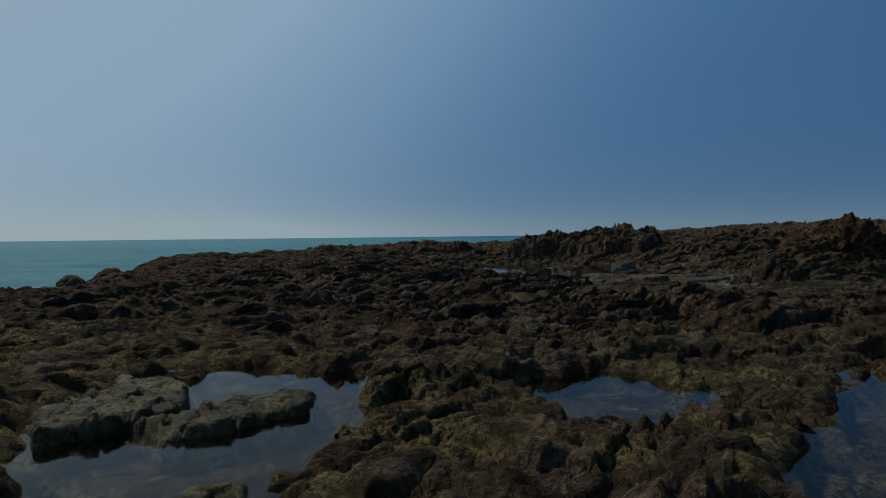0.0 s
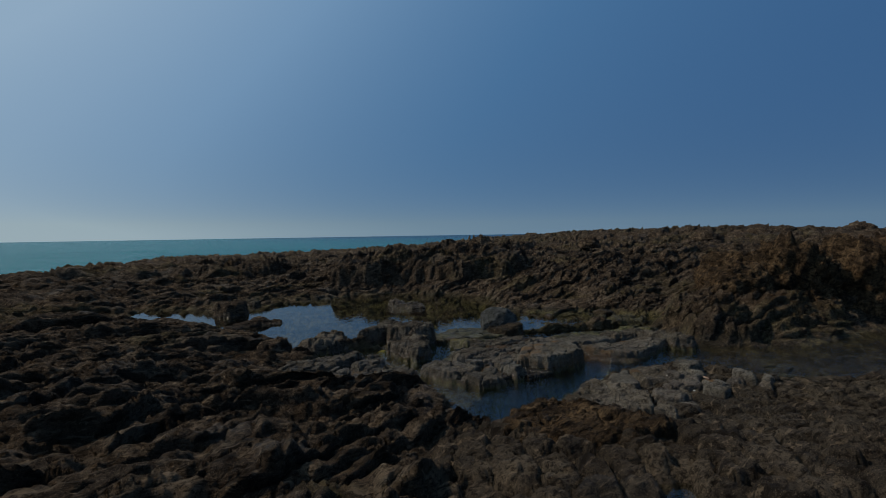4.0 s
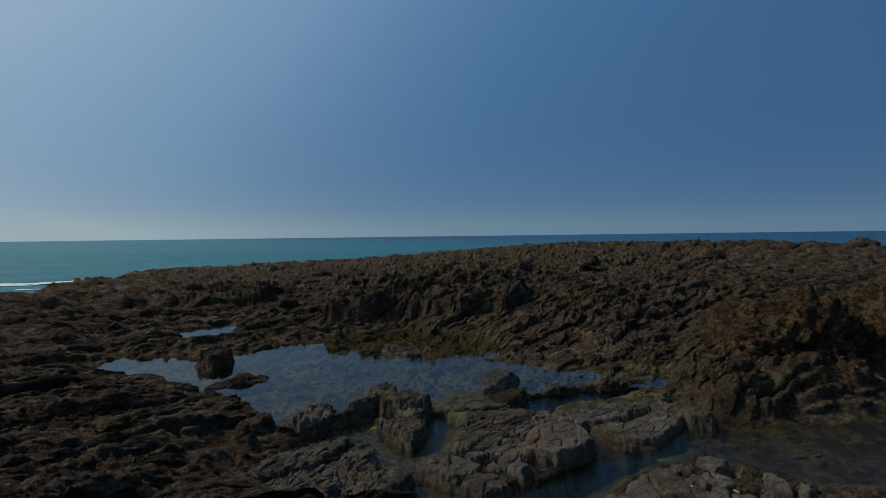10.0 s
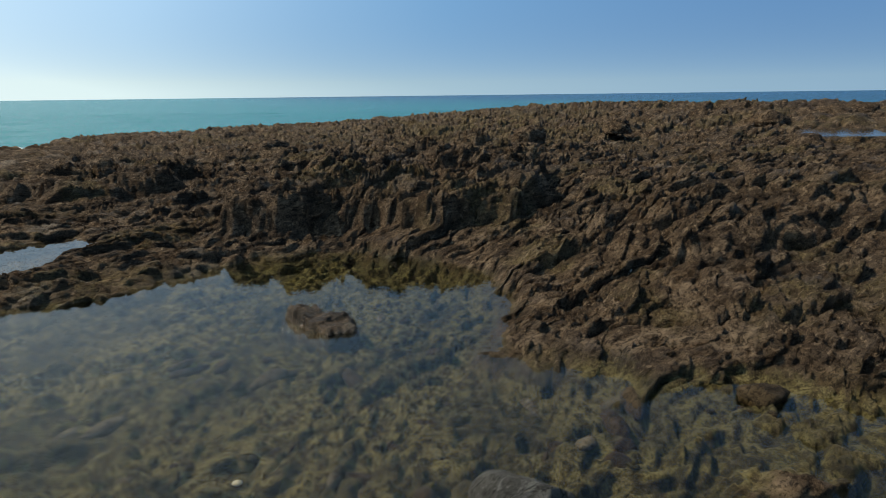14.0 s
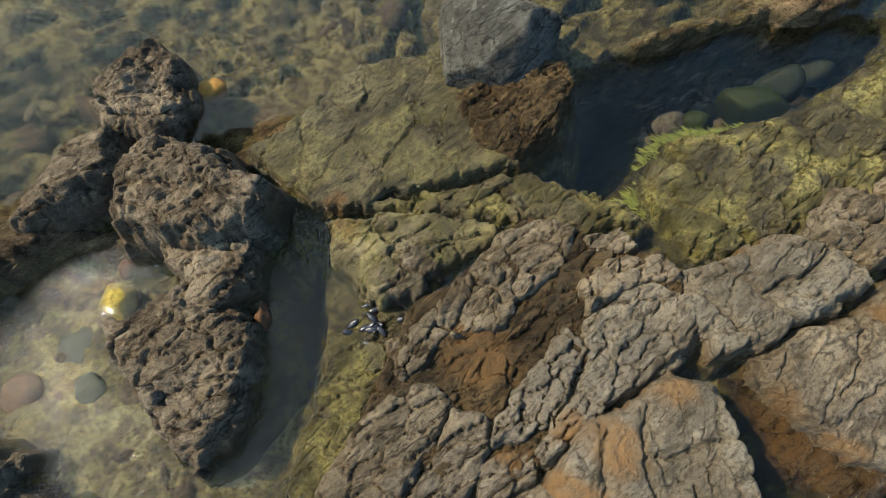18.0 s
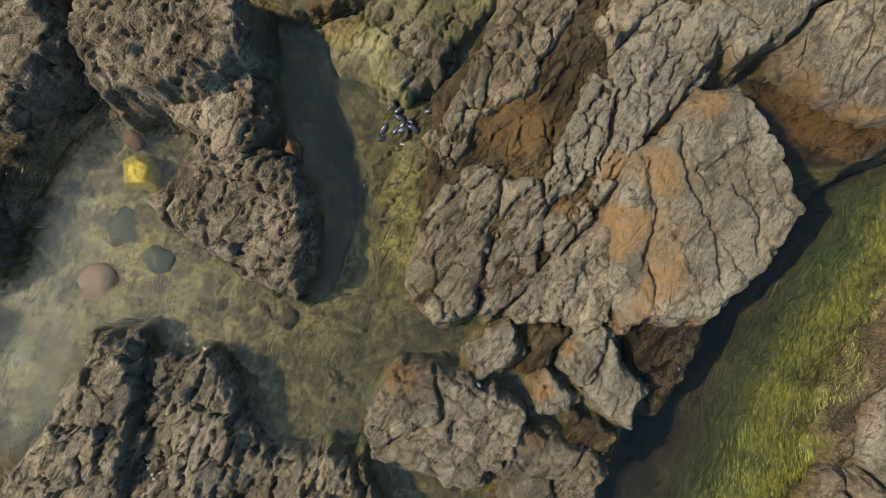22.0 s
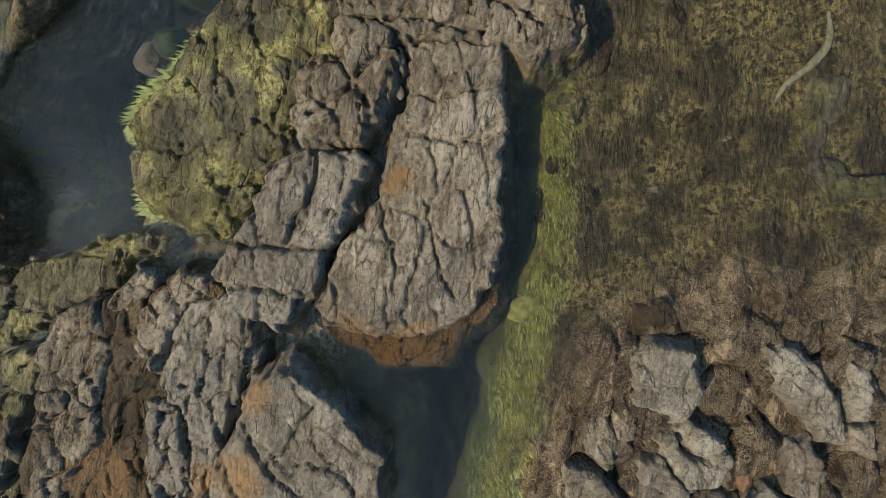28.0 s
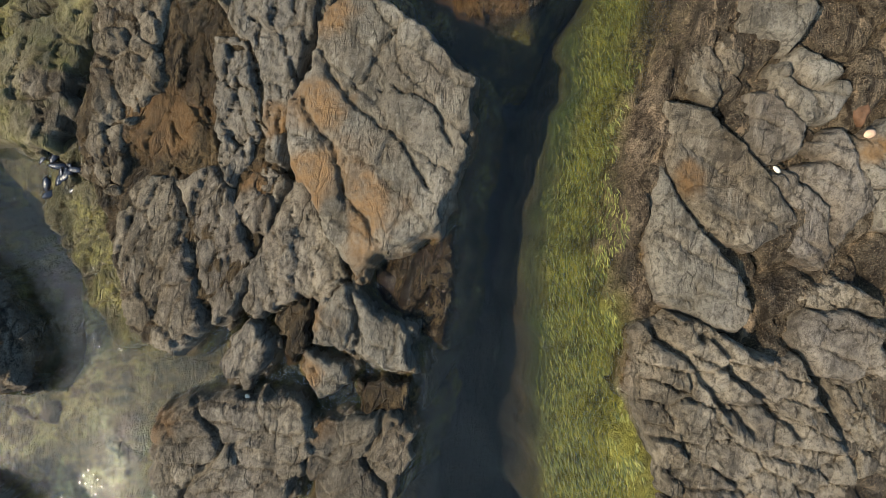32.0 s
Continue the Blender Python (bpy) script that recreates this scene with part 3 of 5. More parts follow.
    z = z - 3.2 * step(1.5, -5.0, shore + 1.2 * fbm(x * 0.3, y * 0.3, 3, 70))
    rust = step(0.45, 1.1, fbm(x * 0.8, y * 0.8, 5, 81)) * 0.2 * (1 - 0.7 * cob) + 0.45 * step(0, 0.5, out) * step(-0.3, 0.6, fbm(x * 1.5, y * 1.5, 4, 83))
    yellow = step(-0.03, 0.1, inside(x + 0.5 * (wx - x), y + 0.5 * (wy - y), YELLOW))
    front = np.maximum(step(0.0, -1.2, y), front * step(-0.2, 1.2, x)) * step(0.3, 0.16, z)
    lean = lean * (1 - np.maximum(np.maximum(low, main), np.maximum(hole, deep))) * step(-0.02, 0.06, z)
    weed = np.clip(0.75 * low + 0.85 * main + 0.8 * front * step(-0.6, 0.2, fbm(x * 2.2, y * 4.5, 4, 91)) + step(0.2, 0.8, fbm(x * 0.9, y * 0.9, 4, 90)) * 0.35 * (1 - cob), 0, 1) * (1 - 0.8 * np.maximum(deep, gully)) * (1 - 0.6 * hole)
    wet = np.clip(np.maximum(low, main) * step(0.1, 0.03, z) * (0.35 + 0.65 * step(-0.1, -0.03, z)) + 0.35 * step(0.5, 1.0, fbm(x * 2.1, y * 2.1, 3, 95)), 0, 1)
    shelf = step(-0.25, 0.15, inside(wx, wy, [(1.0, 7.7), (2.0, 8.0), (3.3, 7.95), (3.6, 8.6), (2.5, 9.2), (1.2, 9.4)]))
    bed = np.maximum(np.maximum(main, 0.8 * shelf), 0.7 * low * step(0.9, 0.2, x)) * step(0.09, 0.0, z) * (1 - hole) * (1 - gully)
    band = step(-0.05, 0.05, inside(x + 0.1 + 0.5 * (wx - x), y - 0.09 + 0.5 * (wy - y), YELLOW))
    green = np.clip(band * (1 - yellow) + 0.6 * hole * step(1.35, 1.6, x), 0, 1) * step(-0.42, -0.16, z)
    olive = 0.5 * np.exp(-(((x - 2) / 6) ** 2 + ((y - 30) / 9) ** 2)) * step(-0.3, 0.4, fbm(x * 0.9, y * 0.9, 4, 97))
    # hole, gully and channel get a painted-shade mask that grows with depth
    return z, lean, {"rust": rust, "weed": np.maximum(np.maximum(weed, olive), yellow * (1 - deep)), "wet": wet * (1 - 0.7 * bed), "bed": bed, "green": green, "deep_shade": np.clip(deep + gully + hole * step(1.75, 1.4, x), 0, 1) * step(-0.1, -0.22, z), "bright": yellow * (1 - 0.5 * deep),
                     "pale": np.clip(cob * (1 - low) * (1 - 0.5 * front) * (0.55 + 0.45 * step(3.2, 4.4, y)), 0, 1)}


def axis(low, a, b, high, fine, mid, mids, grow):
    v = list(np.arange(a, b, fine))
    for s, end, m in ((1, high, mids[1]), (-1, low, mids[0])):
        p, d, side = (v[-1] if s > 0 else v[0]), fine, []
        while s * (end - p) > 0:
            d = min(d * 1.04, mid) if s * (m - p) > 0 else d * (grow if d < 0.35 else 1.05)
            p += s * d
            side.append(p)
        v = v + side if s > 0 else side[::-1] + v
    return np.array(v)


def raw_mesh(name, co, quads, mat, masks=None):
    me = bpy.data.meshes.new(name)
    me.vertices.add(len(co))
    me.vertices.foreach_set("co", np.ascontiguousarray(co, np.float32).ravel())
    me.loops.add(quads.size)
    me.loops.foreach_set("vertex_index", quads.ravel().astype(np.int32))
    me.polygons.add(len(quads))
    me.polygons.foreach_set("loop_start", np.arange(0, quads.size, quads.shape[1], dtype=np.int32))
    me.polygons.foreach_set("use_smooth", np.ones(len(quads), bool))
    me.update(calc_edges=True)
    for key, value in (masks or {}).items():
        me.attributes.new(key, "FLOAT", "POINT").data.foreach_set("value", np.ascontiguousarray(value, np.float32).ravel())
    me.materials.append(mat)
    return me


def grid_mesh(name, x, y, z, mat, masks=None, keep=None):
    rows, cols = z.shape
    co = np.stack([x, y, z], -1).reshape(-1, 3)
    i = (np.arange(rows - 1)[:, None] * cols + np.arange(cols - 1)[None]).ravel()
    quads = np.stack([i, i + 1, i + cols + 1, i + cols], -1)
    if keep is not None:
        quads = quads[keep.ravel()[quads].any(1)]
        used = np.zeros(len(co), bool)
        used[quads] = True
        quads = (np.cumsum(used) - 1)[quads]
        co = co[used]
        masks = {k: v.ravel()[used] for k, v in (masks or {}).items()}
    return raw_mesh(name, co, quads, mat, masks)


GX, GY = axis(-70, -1.2, 3.7, 125, 0.014, 0.027, (-5.0, 6.0), 1.035), axis(-45, 4.2, 8.2, 62, 0.016, 0.027, (-3.6, 13.0), 1.010)
X, Y = np.meshgrid(GX.astype(np.float32), GY.astype(np.float32))
X = 0.5 + (X - 0.5) * (1 + 0.09 * np.maximum(Y - 13.5, 0))          # the sheet fans out towards the far shore
GZ, LEAN, MASKS = relief(X, Y)
X, Y = X + math.sin(BEDS) * LEAN, Y - math.cos(BEDS) * LEAN
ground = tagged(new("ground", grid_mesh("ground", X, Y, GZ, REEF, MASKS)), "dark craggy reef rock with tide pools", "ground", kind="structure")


def ground_at(x, y):
    i, j = min(np.searchsorted(GX, x), len(GX) - 1), min(np.searchsorted(GY, y), len(GY) - 1)
    return float(GZ[j, i])


# ---- water ----
def water(name, outline, z, mat, grow, label, cell=0.08):
    pts = np.array(outline)
    gx, gy = np.meshgrid(np.arange(pts[:, 0].min() - grow, pts[:, 0].max() + grow, cell), np.arange(pts[:, 1].min() - grow, pts[:, 1].max() + grow, cell))
    me = grid_mesh(name, gx, gy, np.full(gx.shape, z), mat, keep=inside(gx, gy, outline) > -grow)
    return tagged(new(name, me), label, "water", kind="structure")


water("pool_water", MAIN, 0.0, POOL, 0.03, "clear shallow water of the large tide pool", 0.03)
water("pool_water", SIDE, 0.06, POOL, 0.2, "clear water of a small tide pool")
water("channel_water", LOWER, LOW_Z, LOW, 0.06, "clear rippled water over green weed")
for outline, level in HIGH:
    water("puddle_water", outline, level, POOL, 0.3, "shallow rain-bright puddle on the high reef")
for outline in FRONT:
    water("puddle_water", outline, FRONT_Z, POOL, 0.3, "shallow puddle between low rocks")
sx, sy = np.meshgrid(np.r_[-4000, -1500, -600, -250, np.arange(-120, 121, 1.5), 250, 600, 1500, 4000], np.r_[-3000, -600, -100, np.arange(-20, 130, 1.2), 250, 500, 1000, 2000, 4800])
sz = SEA_Z + 0.1 * fbm(sx * 0.16, sy * 0.32, 3, 140) * step(300, 100, np.hypot(sx, sy))
tagged(new("sea", grid_mesh("sea", sx, sy, sz, SEA)), "teal open sea with small waves", "sea", kind="structure")


# ---- rocks ----
def near_lines(x, y, lines):
    best = np.full(x.shape, 1e9)
    for line in lines:
        for (ax, ay), (bx, by) in zip(line, line[1:]):
            ex, ey = bx - ax, by - ay
            t = np.clip(((x - ax) * ex + (y - ay) * ey) / (ex * ex + ey * ey), 0, 1)
            best = np.minimum(best, np.hypot(x - ax - t * ex, y - ay - t * ey))
    return best


def rock_mesh(name, outline, top, mat, seed, edge=0.03, wall=3.6, lean=(0, 0), beds=(30, 0.05, 0.012), lumps=0.012, pits=0.0, cracks=(), crack=(0.010, 0.035),
              rust=(), weed=0.0, wet=0.0, base=-0.6, cell=0.0065, ragged=0.014, scale=1.0, swell=0.0):
    """A rock by its plan outline, its top, the direction, spacing and depth of its beds, its cracks and its stains."""
    pts = np.array(outline, float)
    grow = 0.12 * scale + edge
    low, high = pts.min(0) - grow, pts.max(0) + grow
    x, y = np.meshgrid(np.arange(low[0], high[0], cell), np.arange(low[1], high[1], cell))
    real_x, real_y = x, y
    outline, pts, edge = pts / scale, pts / scale, edge / scale
    x, y = x / scale, y / scale
    wx = x + ragged * fbm(x * 14, y * 14, 4, seed) + 0.5 * ragged * vnoise(x * 55, y * 55, seed + 2)
    wy = y + ragged * fbm(x * 14, y * 14, 4, seed + 1) + 0.5 * ragged * vnoise(x * 55, y * 55, seed + 3)
    d = inside(wx, wy, outline) + swell
    foot = inside(x + 1.6 * ragged * fbm(x * 9, y * 9, 3, seed + 50), y + 1.6 * ragged * fbm(x * 9, y * 9, 3, seed + 51), outline) + swell
    d = np.where(d < 0, np.minimum(d + (foot - d) * step(0.0, -0.03, d), 0), d)
    p = np.clip(d / (edge * (0.75 + 0.45 * vnoise(x * 16, y * 16, seed + 4))), 0, 1)
    z = top / scale - edge * 0.9 * (1 - np.sqrt(np.clip(1 - (1 - p) ** 2, 0, 1)))
    cx, cy = pts.mean(0)
    z = z + lean[0] * (x - cx) + lean[1] * (y - cy)
    c, s = math.cos(radians(beds[0])), math.sin(radians(beds[0]))
    u, v = wx * c + wy * s, -wx * s + wy * c                      # along and across the beds
    gap = beds[1]
    plate, joint = facets(u / gap / 4.5 + 3.1, v / gap / 1.3, seed + 5)
    chip, split = facets(u / gap / 2.6, v / gap * 2.0, seed + 6)
    z = z + beds[2] * (1.5 * plate + 0.3 * chip - 1.8 * step(0.1, 0.0, joint) - 0.45 * step(0.12, 0.0, split))
    z = z + 0.8 * lumps * fbm(x * 7, y * 7, 3, seed + 9, 0.5) + 0.004 * ridged(u * 11, v * 50, 3, seed + 10, 0.6)
    if pits:
        hx, hy = wx + 0.012 * fbm(x * 40, y * 40, 3, seed + 24), wy + 0.012 * fbm(x * 40, y * 40, 3, seed + 25)
        d1, _, who = cells(hx * 26, hy * 19, seed + 20)
        d3, _, who3 = cells(hx * 60, hy * 45, seed + 22)
        z = z - pits * 0.03 * step(0.5, 0.1, d1) * (who > 0.35) - pits * 0.014 * step(0.45, 0.1, d3) * (who3 > 0.45)
    if cracks:
        n = near_lines(x + 0.012 * fbm(x * 17, y * 17, 3, seed + 30), y + 0.012 * fbm(x * 17, y * 17, 3, seed + 31), cracks)
        z = z - crack[1] * np.exp(-((n / crack[0]) ** 2)) - 0.15 * crack[1] * np.exp(-((n / crack[0] / 3) ** 2))
    z = np.where(d < 0, z + wall * d + 0.03 * step(0.0, -0.03, d) * (fbm(x * 22, y * 22, 3, seed + 52) + lumpy(u * 14, v * 22, seed + 53)), z)
    z, x, y, d = z * scale, real_x, real_y, d * scale
    red = np.zeros(x.shape)
    for rx, ry, rr in rust:
        red = np.maximum(red, step(1.15, 0.35, np.hypot(x - rx, y - ry) / rr + 0.35 * fbm(x * 12, y * 12, 3, seed + 40)))
    # besides real stains, every side wall is tinted darker as painted shade
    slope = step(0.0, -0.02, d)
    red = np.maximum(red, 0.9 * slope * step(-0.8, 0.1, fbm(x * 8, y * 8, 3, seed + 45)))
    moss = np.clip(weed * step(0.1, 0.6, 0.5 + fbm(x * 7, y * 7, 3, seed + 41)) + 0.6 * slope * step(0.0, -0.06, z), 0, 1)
    damp_and_shade = np.clip(wet + 0.5 * slope + 0.8 * step(0.04, -0.03, z) + 0.25 * step(0.35, 0.9, fbm(x * 6, y * 6, 3, seed + 44)), 0, 1)
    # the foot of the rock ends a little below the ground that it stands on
    return grid_mesh(name, x, y, np.maximum(z, base), mat, {"rust": red, "weed": moss, "wet": damp_and_shade}, keep=(z > base) & (d > -grow))


def rock(label, outline, top, mat, seed, group="", name="rock", category="rock", **shape):
    me = rock_mesh(name, outline, top, mat, seed, **shape)
    return tagged(new(name, me), label, category, group)


BED = 32
rock("dark pitted lava rock standing in shallow water", [(-0.57, 7.18), (-0.44, 7.31), (-0.24, 7.24), (-0.01, 7.1), (-0.05, 6.94), (-0.17, 6.9), (-0.34, 6.91), (-0.51, 6.94)], 0.21, PITTED, 101,
     edge=0.07, pits=0.5, lumps=0.03, base=-0.35)
rock("dark pitted lava ridge beside the yellow stone", [(-0.4, 6.93), (-0.2, 6.97), (-0.07, 6.93), (-0.08, 6.76), (-0.19, 6.66), (-0.35, 6.62), (-0.5, 6.54), (-0.5, 6.63), (-0.3, 6.76)], 0.1, PITTED, 102,
     edge=0.05, pits=0.2, lumps=0.035, base=-0.35)
rock("grey pitted rock with a pointed end", [(-0.5, 6.58), (-0.36, 6.69), (-0.21, 6.7), (-0.05, 6.62), (-0.035, 6.49), (-0.06, 6.35), (-0.15, 6.17), (-0.26, 6.26), (-0.39, 6.41)], 0.1, PITTED, 103,
     edge=0.06, pits=0.4, lumps=0.022, base=-0.35)
rock("smooth dark rock ridge at the pool's edge", [(-0.91, 6.98), (-0.84, 7.12), (-0.77, 7.33), (-0.63, 7.36), (-0.6, 7.18), (-0.72, 7.05), (-0.86, 6.94)], 0.15, PITTED, 104, edge=0.07, lumps=0.02, base=-0.3)
rock("dark rough rock rising from the pool", [(-0.78, 7.62), (-0.6, 7.8), (-0.44, 7.72), (-0.4, 7.5), (-0.46, 7.34), (-0.68, 7.36)], 0.14, PITTED, 105, edge=0.09, pits=0.5, lumps=0.04, base=-0.35)
def blocks(name, label, category, mats, pieces, seed, **shape):
    """One jointed rock: its separate blocks stand side by side in a bed."""
    whole = tagged(new(name), label, category)
    whole.matrix_world = pose(*np.mean(pieces[0][0], 0), 0)
    bpy.context.view_layer.update()
    for n, (outline, top, kind, more) in enumerate(pieces):
        ob = new(more.pop("part", "block"), rock_mesh("block", outline, top, mats[kind], seed + 3 * n, **{**shape, **more}))
        ob.parent, ob.matrix_parent_inverse = whole, whole.matrix_world.inverted()
    return whole


blocks("bedded_slab", "large grey slab split into bedded blocks", "rock", (SLAB, PALE, BROWN, PITTED), [
    ([(0.5, 6.69), (0.63, 6.75), (0.77, 6.88), (0.89, 7.01), (1.08, 6.96), (1.11, 6.9), (1.37, 6.84), (1.42, 6.63), (1.36, 6.5), (1.14, 6.37), (0.91, 6.19), (0.68, 6.05), (0.5, 5.94), (0.36, 5.95), (0.2, 6.04), (0.27, 6.2), (0.38, 6.41)],
     0.03, 2, dict(part="bed", lumps=0.03, wet=0.2, rust=[(0.7, 6.5, 0.16), (0.78, 6.15, 0.08)])),
    ([(0.2, 6.09), (0.34, 6.32), (0.47, 6.43), (0.56, 6.42), (0.615, 6.34), (0.54, 6.21), (0.46, 6.08), (0.39, 5.96), (0.25, 5.94)], 0.065, 0, dict(edge=0.06, pits=0.12)),
    ([(0.62, 6.33), (0.71, 6.3), (0.72, 6.21), (0.64, 6.08), (0.6, 5.99), (0.5, 5.94), (0.41, 5.93), (0.475, 6.08), (0.56, 6.21)], 0.058, 0, dict(pits=0.12)),
    ([(0.57, 6.55), (0.72, 6.58), (0.82, 6.6), (0.85, 6.5), (0.77, 6.34), (0.68, 6.34), (0.58, 6.44)], 0.034, 2, dict(edge=0.05, rust=[(0.7, 6.49, 0.11)])),
    ([(0.42, 6.55), (0.57, 6.67), (0.64, 6.74), (0.72, 6.83), (0.81, 6.78), (0.83, 6.66), (0.79, 6.6), (0.6, 6.57), (0.53, 6.48), (0.45, 6.42)], 0.06, 0, dict(beds=(BED + 30, 0.04, 0.016), pits=0.12)),
    ([(0.73, 6.85), (0.8, 6.92), (0.94, 6.98), (1.07, 6.95), (1.01, 6.8), (0.9, 6.71), (0.835, 6.7), (0.81, 6.78)], 0.07, 0, dict(edge=0.045)),
    ([(0.8, 6.35), (0.9, 6.47), (1.0, 6.58), (1.045, 6.5), (0.97, 6.35), (0.9, 6.28), (0.8, 6.23), (0.72, 6.22), (0.755, 6.3)], 0.06, 1, dict(beds=(BED + 18, 0.03, 0.016))),
    ([(1.06, 6.59), (1.2, 6.7), (1.33, 6.72), (1.425, 6.68), (1.43, 6.56), (1.32, 6.47), (1.17, 6.37), (1.08, 6.33), (0.89, 6.17), (0.865, 6.2), (0.91, 6.27), (0.985, 6.34), (1.06, 6.48)], 0.068, 1, dict(beds=(BED + 10, 0.035, 0.013), rust=[(0.96, 6.25, 0.07)])),
    ([(1.07, 6.74), (1.16, 6.82), (1.35, 6.82), (1.42, 6.75), (1.32, 6.74), (1.2, 6.72), (1.08, 6.63)], 0.062, 0, dict(beds=(BED, 0.04, 0.014))),
    ([(0.69, 6.16), (0.79, 6.21), (0.855, 6.2), (0.86, 6.13), (0.71, 6.03), (0.67, 6.08)], 0.04, 0, dict(rust=[(0.78, 6.2, 0.05)])),
    ([(1.1, 6.91), (1.24, 6.93), (1.28, 6.86), (1.13, 6.85)], 0.055, 0, {})],
    400, edge=0.028, beds=(BED, 0.04, 0.011), lumps=0.012, base=-0.35, ragged=0.009, swell=0.007)
rock("brown weathered rock along the flooded gully", [(0.17, 7.01), (0.4, 7.06), (0.58, 7.04), (0.72, 7.0), (0.82, 6.96), (0.63, 6.84), (0.51, 6.72), (0.38, 6.68), (0.27, 6.8), (0.19, 6.89)], 0.03, SLAB, 107, edge=0.05, pits=0.2,
     lumps=0.02, weed=0.35, rust=[(0.25, 6.98, 0.07)], base=-0.3)
rock("weed-covered ledge beside the grey slab", [(0.2, 6.6), (0.38, 6.7), (0.5, 6.68), (0.38, 6.42), (0.27, 6.2), (0.2, 6.04), (0.08, 6.1), (0.12, 6.3), (0.17, 6.45)], -0.03, MOSSY, 108, edge=0.05, weed=0.8, lumps=0.012, base=-0.3)
rock("thin grey wedge of bedded rock", [(0.48, 5.91), (0.63, 6.01), (0.88, 6.11), (0.91, 6.02), (0.87, 5.9), (0.81, 5.77), (0.7, 5.76), (0.65, 5.83), (0.5, 5.87)], 0.042, SLAB, 109, edge=0.03, beds=(BED + 20, 0.04, 0.008), base=-0.3)
rock("pale grey block with an orange-stained edge", [(0.9, 6.13), (1.0, 6.25), (1.16, 6.32), (1.29, 6.4), (1.42, 6.38), (1.44, 6.3), (1.47, 6.16), (1.49, 5.96), (1.34, 5.83), (1.11, 5.7), (0.92, 5.76), (0.83, 5.75), (0.85, 5.87), (0.89, 6.01)],
     0.11, PALE, 110, edge=0.03, beds=(BED + 60, 0.09, 0.007), lumps=0.01, lean=(0.04, 0.0), rust=[(0.95, 6.05, 0.13), (1.08, 6.2, 0.1), (1.0, 5.88, 0.11), (1.3, 6.36, 0.07), (0.9, 5.8, 0.07)],
     cracks=[[(1.06, 6.27), (1.04, 6.1), (0.97, 5.96), (0.96, 5.78)], [(1.2, 6.34), (1.16, 6.16), (1.2, 5.98), (1.16, 5.8)], [(1.16, 6.16), (1.32, 6.2), (1.45, 6.22)], [(1.3, 6.1), (1.34, 5.95), (1.3, 5.86)]], crack=(0.006, 0.022), base=-0.62)
rock("broad grey-brown slab with wet brown rim", [(2.41, 6.93), (2.65, 6.74), (2.52, 6.57), (2.39, 6.42), (2.17, 6.17), (1.98, 6.12), (1.83, 6.15), (1.68, 6.28), (1.6, 6.4), (1.62, 6.47), (1.8, 6.56), (2.04, 6.63), (2.19, 6.75), (2.28, 6.78)],
     0.05, SLAB, 111, edge=0.045, beds=(BED + 14, 0.08, 0.008), lumps=0.01, rust=[(1.78, 6.18, 0.08), (2.08, 6.6, 0.06), (1.66, 6.32, 0.06)],
     cracks=[[(2.0, 6.62), (1.92, 6.42), (1.84, 6.34)], [(2.2, 6.7), (2.3, 6.6), (2.46, 6.5)], [(2.12, 6.5), (2.02, 6.32), (1.98, 6.2)], [(2.3, 6.78), (2.42, 6.7), (2.56, 6.62)], [(2.24, 6.44), (2.14, 6.28)]], crack=(0.006, 0.02), base=-0.62)
rock("wet brown ledge with rusty weed", [(1.54, 6.43), (1.6, 6.24), (1.68, 6.1), (1.8, 6.03), (2.0, 6.04), (2.12, 6.08), (2.16, 6.16), (1.9, 6.2), (1.7, 6.32)], -0.02, BROWN, 112, edge=0.05, wet=0.8, rust=[(1.7, 6.2, 0.2), (2.0, 6.1, 0.14)], lumps=0.02, base=-0.62)
rock("pale grey block split by a straight crack", [(1.8, 6.92), (1.97, 6.85), (2.06, 6.78), (2.06, 6.7), (1.86, 6.62), (1.7, 6.54), (1.48, 6.48), (1.38, 6.63), (1.44, 6.77), (1.65, 6.82)], 0.075, PALE, 113, edge=0.035, beds=(BED + 4, 0.07, 0.009),
     cracks=[[(1.55, 6.8), (1.66, 6.68), (1.78, 6.58)], [(1.66, 6.68), (1.82, 6.74), (1.95, 6.84)], [(1.44, 6.72), (1.56, 6.56)]], crack=(0.008, 0.03), base=-0.35)
rock("jagged grey block beside a crevice", [(2.07, 7.07), (2.24, 7.03), (2.36, 7.05), (2.38, 6.99), (2.34, 6.9), (2.14, 6.81), (2.07, 6.79), (1.92, 6.91), (1.96, 6.99)], 0.09, SLAB, 114, edge=0.03, beds=(BED - 6, 0.05, 0.014),
     cracks=[[(2.0, 6.95), (2.15, 6.93), (2.3, 6.95)], [(2.2, 7.02), (2.18, 6.85)]], crack=(0.009, 0.035), base=-0.3)
rock("violet-grey rock head with parallel cracks", [(2.21, 7.09), (2.38, 7.22), (2.7, 7.05), (2.96, 6.75), (2.84, 6.58), (2.67, 6.62), (2.65, 6.74), (2.42, 6.94), (2.39, 7.0)], 0.085, SLAB, 115, edge=0.04, beds=(BED, 0.04, 0.014),
     cracks=[[(2.3, 7.12), (2.5, 6.95), (2.6, 6.8)], [(2.5, 7.1), (2.68, 6.9), (2.78, 6.7)]], crack=(0.01, 0.04), base=-0.5)
